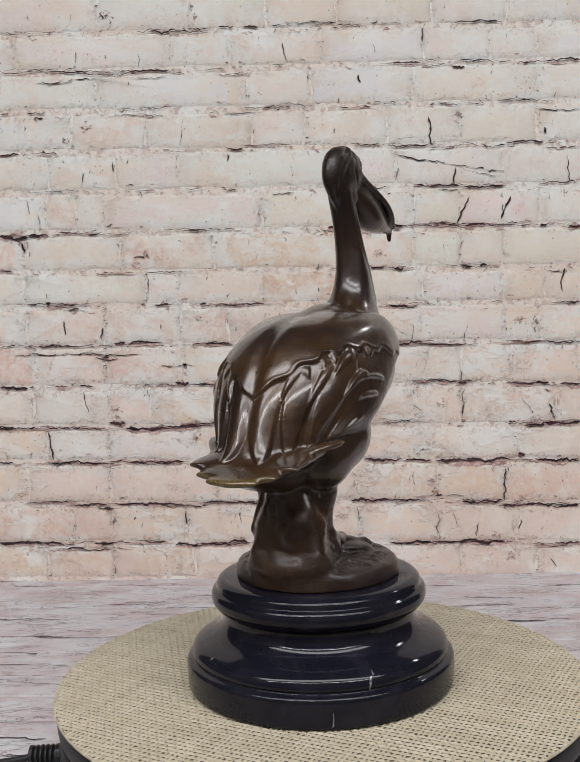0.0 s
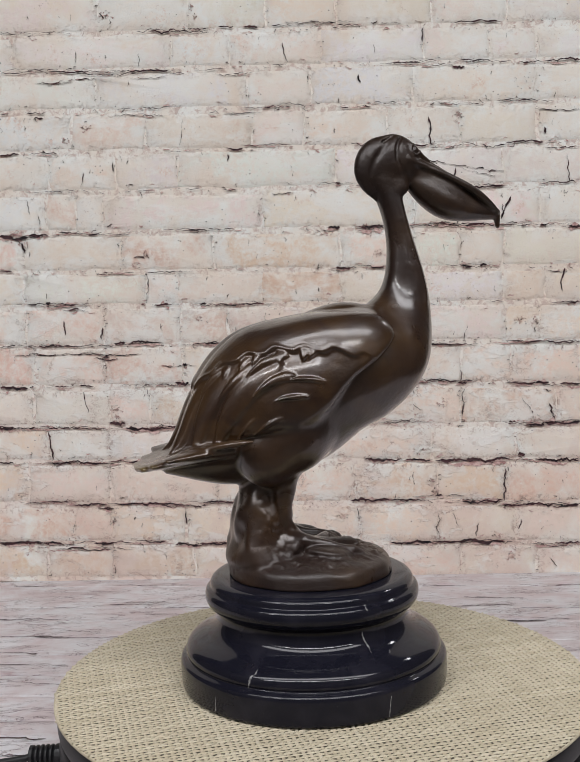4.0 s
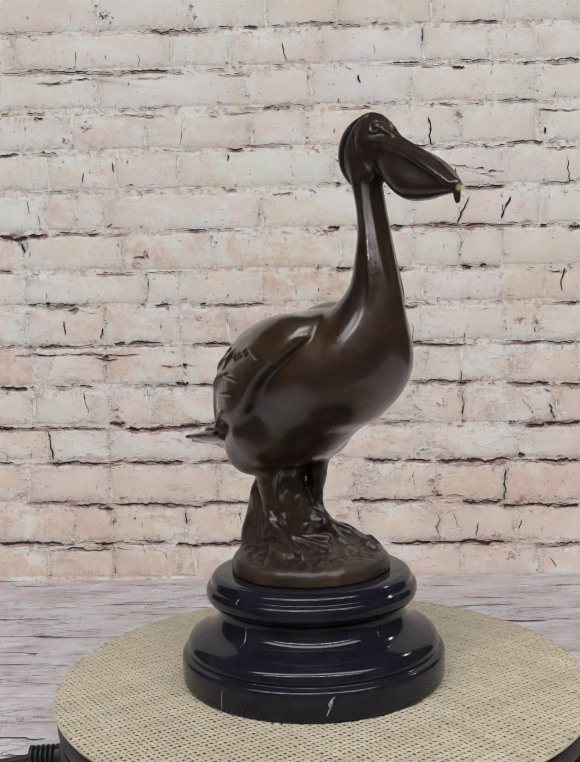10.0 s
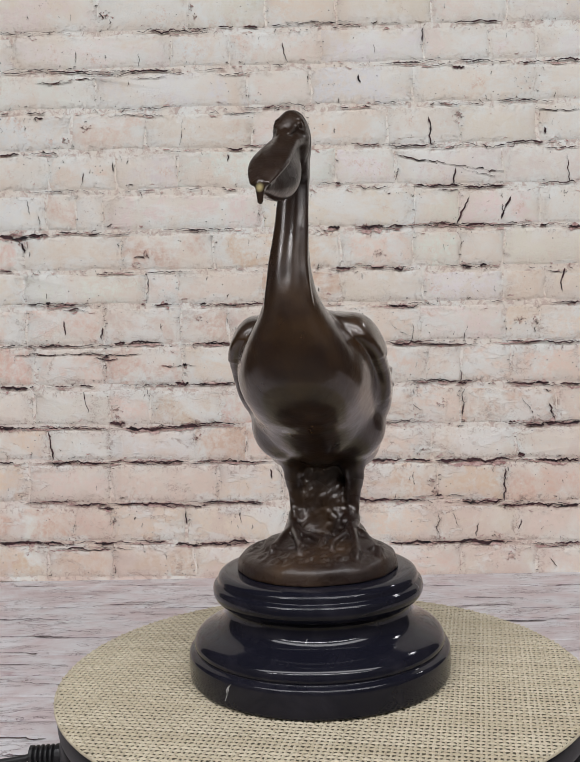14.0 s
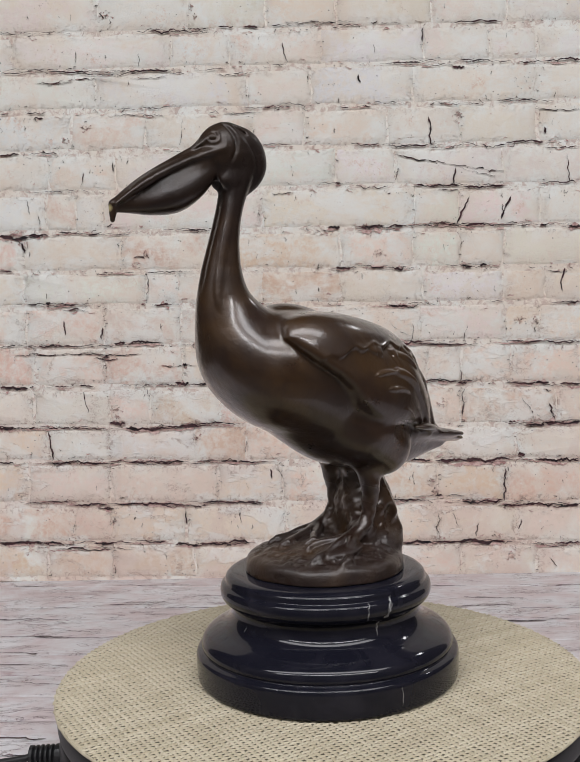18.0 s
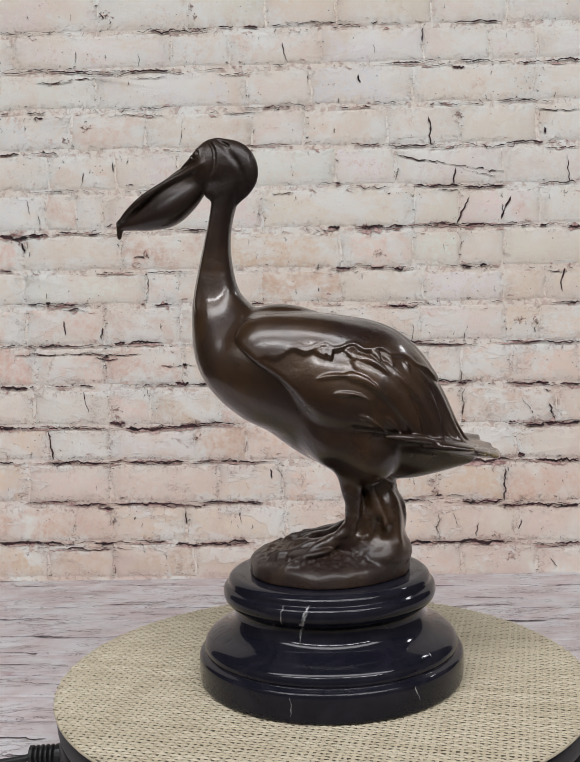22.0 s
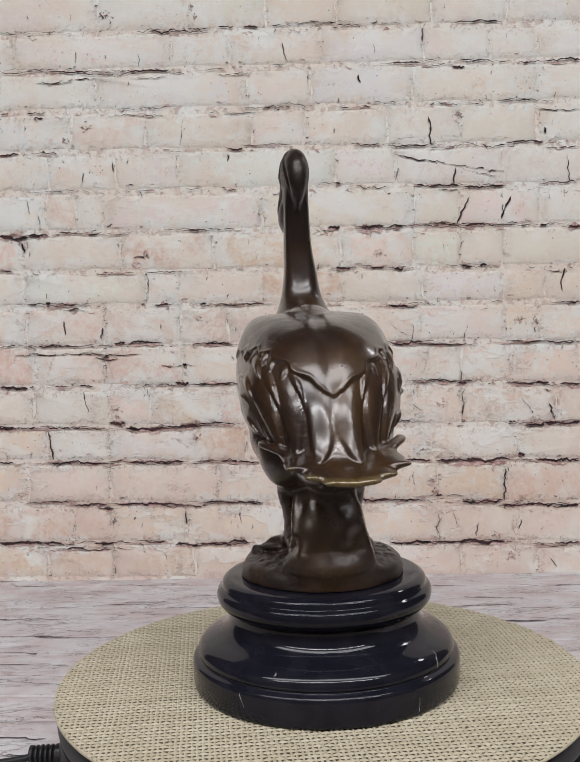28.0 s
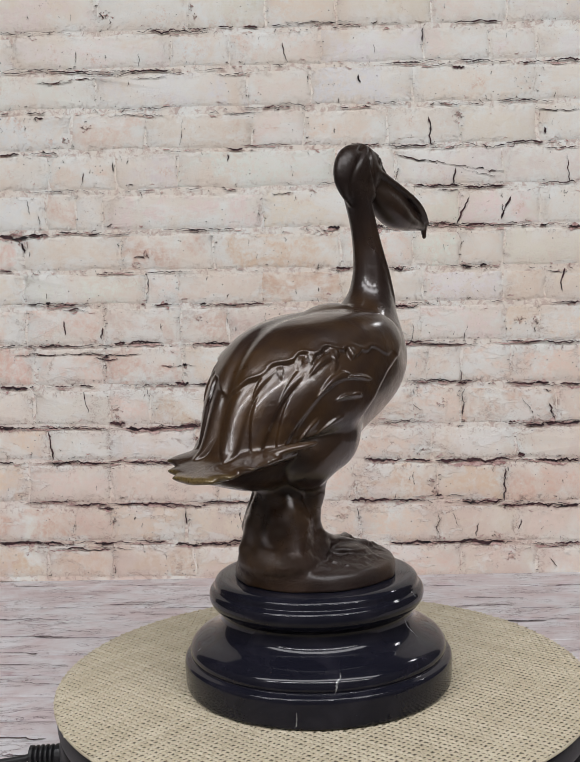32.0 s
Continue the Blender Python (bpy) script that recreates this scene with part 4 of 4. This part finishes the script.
# the neck and breast by height: its middle, its half depth, and its half width
NECK_Z = [158, 164, 170, 176, 183, 190, 197, 204, 211, 218, 225, 232, 238, 245, 253, 260, 268, 277, 286, 296, 310]
NECK_FRONT = [36, 45.5, 54, 61, 67, 71.4, 74.2, 76, 77, 77.6, 77.8, 77.6, 77, 75.6, 73.8, 71.9, 69.7, 67.2, 64.6, 62.4, 61]
NECK_BACK = [10, 7, 4, 2, 0, 0, 0, 1, 4, 12, 25, 37, 45, 48.4, 50.4, 51.2, 51.8, 51.2, 49.8, 46.5, 40]
NECK_WIDE = [20, 25, 29.5, 33, 35.2, 36.0, 35.4, 33.4, 30.0, 25.2, 20.0, 16.2, 14.0, 12.5, 11.5, 10.5, 9.6, 8.9, 8.6, 8.3, 8]


def smooth_table(values):
    fine = np.linspace(158, 310, 305)
    v = np.interp(fine, NECK_Z, values)
    for _ in range(3):
        pad = np.concatenate([2 * v[0] - v[7:0:-1], v, 2 * v[-1] - v[-2:-9:-1]])
        v = np.convolve(pad, np.ones(15) / 15, "same")[7:-7]
    return fine, v


NECK_F, NECK_K, NECK_S = smooth_table(NECK_FRONT), smooth_table(NECK_BACK), smooth_table(NECK_WIDE)


NECK_SIDE = ([158, 255, 275, 305], [-1.2, -1.4, 0.1, 1.4])


def neck_part(p):
    x, y, z = p
    front, back, wide = np.interp(z, *NECK_F), np.interp(z, *NECK_K), np.interp(z, *NECK_S)
    deep = (front - back) / 2
    y = y - np.interp(z, *NECK_SIDE)
    rho = (np.abs((x - (front + back) / 2) / deep) ** 2.25 + np.abs(y / wide) ** 2.25) ** (1 / 2.25)
    d = (rho - 1) * np.minimum(deep, wide) * np.interp(z, [160, 180, 225, 240], [0.55, 0.72, 0.75, 0.93])
    d = d + 0.9 * np.exp(-(y / 3.2) ** 2) * step(x, 58, 64) * step(z, 236, 250) * step(-z, -304, -292)
    return smax(d, np.maximum(z - 322, 160 - z), 5)


def within(p, keep, shape):
    """Works a shape out only where keep holds; far off elsewhere."""
    d = np.full(p[0].shape, 60.0, np.float32)
    if keep.any():
        d[keep] = shape([v[keep] for v in p])
    return d


def head_part(p):
    x, y, z = p[0], p[1], p[2] + 1.1
    turned = y - 1.5 + 4.4 * np.clip((x - 66) / 60, 0, 1)
    hp, hq, hy = (x, turned, z), (x, np.abs(turned), z), np.abs(turned)
    head = ball(hp, (60.0, 0, 322.3), (16.0, 10.2, 15.8), -15)
    crest = chain(hp, [(56, 0, 327, 12.0), (46.6, 0, 324, 12.6), (41.0, 0, 316.5, 9.8), (41.5, 0, 308, 6.0), (46.0, 0, 301.0, 3.2)], 4, 0.66)
    head = smin(head, crest, 5)
    head = smin(head, ball(hq, (59.5, 5.2, 306.5), (6.0, 3.4, 5.6), -25), 3.6)
    head = smin(head, limb(hq, (66, 6.0, 332.5), (80, 3.0, 322.5), 1.3, 1.1), 2.0)
    head = smin(head, limb(hq, (64, 8.2, 322.5), (76, 6.8, 319), 1.9, 1.5), 2.0)
    groove = chain(hq, [(54, 7.0, 337, 1.4), (47, 9.0, 329, 1.9), (41.5, 8.0, 320, 2.0), (40, 6.6, 311, 1.8), (42.5, 5.6, 302, 1.0)], 3)
    head = smax(head, -groove, 1.8)
    mask = chain(hq, [(62, 4.0, 338, 0.7), (57, 8.2, 331, 1.0), (56.5, 9.8, 322, 1.0), (61, 9.4, 313.5, 0.9), (65, 7.5, 307, 0.6)], 3)
    head = smax(head, -mask, 1.2)
    lock = chain(hq, [(56, 4.0, 338, 0.8), (47, 5.2, 332, 0.9), (41, 4.8, 322, 0.9), (40, 3.6, 311, 0.6)], 3)
    head = smax(head, -lock, 1.2)
    eye = np.sqrt((x - 70) ** 2 + (z - 329.3) ** 2)
    side = step(hy, 4.0, 6.0)
    head = head - side * (0.75 * np.exp(-((eye - 3.5) / 0.7) ** 2) + 0.8 * step(-eye, -2.3, -1.2) - 0.35 * np.exp(-((eye - 2.5) / 0.5) ** 2))
    pouch = chain(hp, [(71, 0, 310, 6.2), (81, 0, 303.0, 9.2), (92, 0, 296.6, 10.2), (104, 0, 292.6, 7.8), (116, 0, 290.2, 4.8), (125, 0, 288.2, 2.4)], 9)
    pouch = smin(pouch, chain(hp, [(74, 0, 316, 6.4), (98, 0, 303, 7.0), (122, 0, 291.5, 3.0)], 8), 3)
    head = smin(head, pouch, 1.6)
    bill = chain(hp, [(73, 0, 322.5, 1.8), (88, 0, 315.6, 1.9), (106, 0, 305.8, 2.5), (117, 0, 298.0, 2.3), (126.5, 0, 290.3, 1.4)], 7, 3.9)
    bill = smin(bill, chain(hp, [(72, 0, 325.2, 3.0), (100, 0, 310.0, 2.2), (126, 0, 291.5, 1.8)], 2), 2.0)
    bill = smin(bill, limb(hp, (126.8, 0, 290.0), (127.6, 0, 281.6), 2.7, 1.5), 1.5)
    head = smin(head, bill, 0.7)
    rim = chain(hq, [(72, 7.0, 320.0, 1.3), (90, 7.6, 312.4, 1.4), (108, 8.2, 302.4, 1.4), (122, 4.2, 292.6, 1.2)], 3)
    head = smin(head, rim, 1.8)
    return head


def cords(p):
    x, y, z = p
    return chain((x, np.abs(y - np.interp(z, *NECK_SIDE)), z), [(57.0, 6.2, 302, 1.2), (60.2, 7.0, 284, 1.6), (64.6, 8.0, 266, 1.8), (69.0, 9.6, 248, 1.8), (71.0, 11.6, 236, 1.2), (69, 13, 226, 0.3)], 6)


def bird(p):
    x, y, z = p
    ay = np.abs(y + 1.2)
    q = (x, ay, z)
    # trunk and neck
    turned = (x, y + 1.2 - 0.8 * step(-x, 5, 60), z)
    d = loft(turned)
    d = smin(d, neck_part(p), 7)
    thigh = smin(ball(q, (-22, 21.5, 156.0), (25, 22.2, 24.0), 35), ball(q, (-38, 21.5, 144.0), (17.5, 17.0, 19.6), 18), 7)
    d = smin(d, thigh, 2.4 + 3.5 * step(x, -42, -12))
    d = smin(d, ball(p, (14, 0, 224), (22, 13, 9.0), 10), 5)
    d = smin(d, within(p, (x > 40) & (z > 215), cords), 2.2)
    # wings
    shell = loft(turned, 8.6, 0.8, 2.0)
    shell = smin(shell, ball(q, (11, 30.8, 207.0), (28, 13.0, 17.4), 20), 8)
    shell = smin(shell, ball(q, (-8, 20, 210.5), (34, 19, 13.6), 12), 6)
    wing = smax(shell, outline(x, z, WING) - 1.0, 5.0)
    groove_back = 2.2 * np.exp(-(y / 5.0) ** 2) * step(-x, -20, 12) * step(x, -104, -90)
    wing = wing - (plumage(turned) - 0.8) * step(-x, -40, 5) + groove_back
    d = smin(d, wing, 1.0 + 6.5 * np.exp(-((x + 12) / 22) ** 2) * step(-z, -196, -178))
    # tail
    tail = None
    for k in range(-3, 4):
        a = math.radians(k * 8.6)
        tip = (-62 - 49.5 * math.cos(a) + 0.95 * k * k - 1.0 * (k == -1), -4.0 - 64 * math.sin(a), 138.6 + 0.8 * k * k)
        e = limb(p, (-60, -3 - k * 3.6, 148 + 0.25 * k * k), tip, 5.6, 1.6, 3.6)
        tail = e if tail is None else smin(tail, e, 2.8)
    tail = tail - 0.10 * np.sin(y * 1.15 + 0.012 * x * y) * step(-x, 72, 88)
    d = smin(d, tail, 4)
    for yy in (34, -38):
        sliver = chain((x, y * np.sign(yy), z), [(-50, abs(yy) + 3.5, 154.8, 0.8), (-59, abs(yy) + 2.5, 154.2, 2.1), (-70, abs(yy) - 4.0, 152.2, 2.2), (-84, abs(yy) - 13, 148.0, 1.0)], 4, 1.7)
        d = smin(d, sliver, 1.2)
    d = smin(d, within(p, (x > 22) & (z > 272), head_part), 2.5)
    # legs, stump and ground
    stump = smin(limb(p, (-36, -1.5, 128), (-37, -1.5, 98), 13.4, 13.8, 1.2), limb(p, (-38.5, -1, 100), (-35, -2, 66), 13.8, 21.5, 1.3), 14)
    stump = smin(stump, ball(q, (-24, 15, 88), (9, 9, 10)), 4)
    stump = stump - 1.2 * rough(p, 7.5) - 0.8 * np.abs(rough(p, 3.0, 3)) * step(x, -48, -34)
    stump = smin(stump, limb(p, (-36, 16.5, 124), (-45, 19.5, 100), 2.2, 2.6), 5)
    stump = smax(stump, -ball(p, (-41, 22.5, 97), (3.4, 5.0, 8.5), 8), 2.5)
    stump = smax(stump, -limb(p, (-54, 2, 116), (-62, -4, 84), 1.2, 2.4), 7)
    stump = smin(stump, limb(p, (-43, -13, 118), (-47, -21, 88), 0.6, 3.4), 8)
    stump = smin(stump, limb(p, (-46, 7, 112), (-51, 15, 88), 0.6, 3.4), 8)
    stump = smin(stump, ball(p, (-41, -1, 79.5), (17.5, 27, 9.5)), 7)
    both = None
    for s, yy in ((-1, -17.5), (1, 19.0)):
        leg = chain(p, [(-23, yy * 1.0, 140, 7.0), (-26, yy * 1.10, 121, 6.4), (-27, yy * 1.02, 107, 4.2), (-22, yy * 1.03, 95, 4.6), (-12, yy * 1.08, 88, 4.2)], 3)
        leg = smin(leg, ball(p, (-26, yy * 1.0, 108), (4.4, 4.6, 6.0)), 3)
        leg = leg - 0.25 * np.sin(z * 0.9 + y) * step(-z, -112, -100)
        both = leg if both is None else np.minimum(both, leg)
    d = smin(d, stump, 3)
    for s, yy, tips in ((-1, -17.5, ((16, -26), (20, -8), (8, 3.5))), (1, 19.0, ((12, 10.5), (20, 27), (7, 39.5)))):
        foot = ball(p, (0, yy + 3.0 * s, 83.0), (15, 14.0, 3.6), -8)
        for tx, ty in tips:
            cx, cy = -13, yy * 1.05
            floor_z = 85.2 - 9.5 * (((tx + 6) / 50.2) ** 2 + ((ty + 2) / 50.4) ** 2)
            toe = chain(p, [(cx, cy, 89, 3.8), (cx + (tx - cx) * 0.42, cy + (ty - cy) * 0.45, 87.0, 2.7), (cx + (tx - cx) * 0.70, cy + (ty - cy) * 0.72, floor_z + 3.4, 2.2),
                            (tx - 2, ty - 0.5 * s, floor_z + 1.9, 2.8)], 3)
            claw = chain(p, [(tx - 1, ty - 0.5 * s, floor_z + 1.7, 2.0), (tx + 2.5, ty + 0.3 * s, floor_z + 1.0, 1.4), (tx + 5.0, ty + 0.8 * s, floor_z - 2.0, 0.7)], 2)
            foot = smin(foot, smin(toe, claw, 0.6), 0.8)
        both = smin(both, foot, 2.0)
    d = smin(d, both, 1.6 + 5 * step(z, 112, 126))
    gx, gy = x + 6.0, y + 2.0
    round_edge = np.sqrt((gx / 50.2) ** 2 + (gy / 50.4) ** 2)
    lumps = 1.5 * np.abs(rough(p, 3.4, 5)) + 0.8 * np.abs(rough(p, 1.7, 2)) - 0.8
    top = 85.2 - 9.5 * round_edge ** 2 + 0.8 * rough(p, 7.0, 1) + lumps * step(1 - round_edge, 0.03, 0.2)
    ground = smax((round_edge - 1) * 47 + 0.10 * (z - 66) - 0.9 * rough(p, 11, 2), z - top, 4)
    d = smin(d, ground, 3.0)
    return smax(d, 66.9 - z, 0.4)


def polygonise(field, lo, hi, cell):
    """Surface nets: one vertex in each cell that the surface crosses."""
    lo, hi = np.array(lo, float), np.array(hi, float)
    block = 5
    coarse = np.ceil((hi - lo) / (cell * block)).astype(int)
    axes = [lo[k] + cell * block * (np.arange(coarse[k]) + 0.5) for k in range(3)]
    g = np.meshgrid(*axes, indexing="ij")
    rough_field = field([a.astype(np.float32) for a in g])
    near = np.abs(rough_field) < cell * block * 1.6
    full = np.repeat(np.repeat(np.repeat(rough_field, block, 0), block, 1), block, 2).astype(np.float32)
    mask = np.repeat(np.repeat(np.repeat(near, block, 0), block, 1), block, 2)
    i, j, k = np.nonzero(mask)
    full[i, j, k] = field([(lo[n] + cell * (ix + 0.5)).astype(np.float32) for n, ix in enumerate((i, j, k))])
    inside = full < 0
    nx, ny, nz = full.shape

    def corner(a, dx, dy, dz):
        return a[dx:nx - 1 + dx, dy:ny - 1 + dy, dz:nz - 1 + dz]
    total = np.zeros((nx - 1, ny - 1, nz - 1), np.uint8)
    for dx in (0, 1):
        for dy in (0, 1):
            for dz in (0, 1):
                total += corner(inside, dx, dy, dz)
    cells = np.nonzero((total > 0) & (total < 8))
    ci, cj, ck = cells
    number = np.full(total.shape, -1, np.int64)
    number[cells] = np.arange(len(ci))
    acc, cnt = np.zeros((len(ci), 3)), np.zeros(len(ci))
    for ax in range(3):
        for b in (0, 1):
            for c in (0, 1):
                o0, o1 = [0, 0, 0], [0, 0, 0]
                o0[(ax + 1) % 3] = o1[(ax + 1) % 3] = b
                o0[(ax + 2) % 3] = o1[(ax + 2) % 3] = c
                o1[ax] = 1
                f0 = full[ci + o0[0], cj + o0[1], ck + o0[2]]
                f1 = full[ci + o1[0], cj + o1[1], ck + o1[2]]
                cross = (f0 < 0) != (f1 < 0)
                t = np.where(cross, f0 / np.where(cross, f0 - f1, 1), 0)
                pos = np.array(o0, float)[None, :].repeat(len(ci), 0)
                pos[:, ax] += t
                acc += pos * cross[:, None]
                cnt += cross
    verts = (acc / cnt[:, None] + np.stack(cells, -1) + 0.5) * cell + lo
    quads = []
    for ax in range(3):
        shift = [0, 0, 0]
        shift[ax] = 1
        a = inside[:nx - shift[0], :ny - shift[1], :nz - shift[2]]
        b = inside[shift[0]:, shift[1]:, shift[2]:]
        e = np.stack(np.nonzero(a != b), -1)
        e1, e2 = np.zeros(3, int), np.zeros(3, int)
        e1[(ax + 1) % 3], e2[(ax + 2) % 3] = 1, 1
        e = e[(e[:, (ax + 1) % 3] > 0) & (e[:, (ax + 2) % 3] > 0)]
        e = e[(e < np.array(total.shape)).all(1)]
        ring = np.stack([number[tuple((e - s).T)] for s in (e1 * 0, e1, e1 + e2, e2)], -1)
        out = a[tuple(e.T)]
        ring[~out] = ring[~out][:, ::-1]
        quads.append(ring[(ring >= 0).all(1)])
    return verts, np.concatenate(quads)


def statue():
    verts, quads = polygonise(bird, (-126, -62, 64), (138, 62, 346), 0.7)
    edges = np.concatenate([quads[:, [0, 1]], quads[:, [1, 2]], quads[:, [2, 3]], quads[:, [3, 0]]])
    for _ in range(2):
        near, many = np.zeros_like(verts), np.bincount(edges[:, 0], minlength=len(verts)) + np.bincount(edges[:, 1], minlength=len(verts))
        for k in range(3):
            near[:, k] = np.bincount(edges[:, 0], verts[edges[:, 1], k], len(verts)) + np.bincount(edges[:, 1], verts[edges[:, 0], k], len(verts))
        verts = 0.5 * verts + 0.5 * near / np.maximum(many, 1)[:, None]
    me = bpy.data.meshes.new("pelican_statue")
    me.vertices.add(len(verts))
    me.vertices.foreach_set("co", (verts * 0.001).astype(np.float32).ravel())
    me.loops.add(4 * len(quads))
    me.loops.foreach_set("vertex_index", quads.astype(np.int32).ravel())
    me.polygons.add(len(quads))
    me.polygons.foreach_set("loop_start", np.arange(0, 4 * len(quads), 4, dtype=np.int32))
    me.polygons.foreach_set("use_smooth", np.ones(len(quads), bool))
    me.update(calc_edges=True)
    me.validate()
    me.materials.append(BRONZE)
    ob = new("pelican_statue", me)
    return tagged(ob, "dark brown bronze pelican sculpture standing on a rocky mound", "bird statue")


pelican = statue()

# ---------------------------------------------------------------- what turns


def motions():
    """Plate, pedestal and bird turn together round the turntable's axis."""
    times = [0.5 * k for k in range(65)]
    for thing in (pelican, plinth):
        walk(thing, [(t, pose(0, 0, 0, 0, 0, HEADING + TURN_RATE * t)) for t in times])
    walk(plate, [(t, pose(0, 0, 0, 0, 0, TURN_RATE * (t - 13.0))) for t in times])


motions()
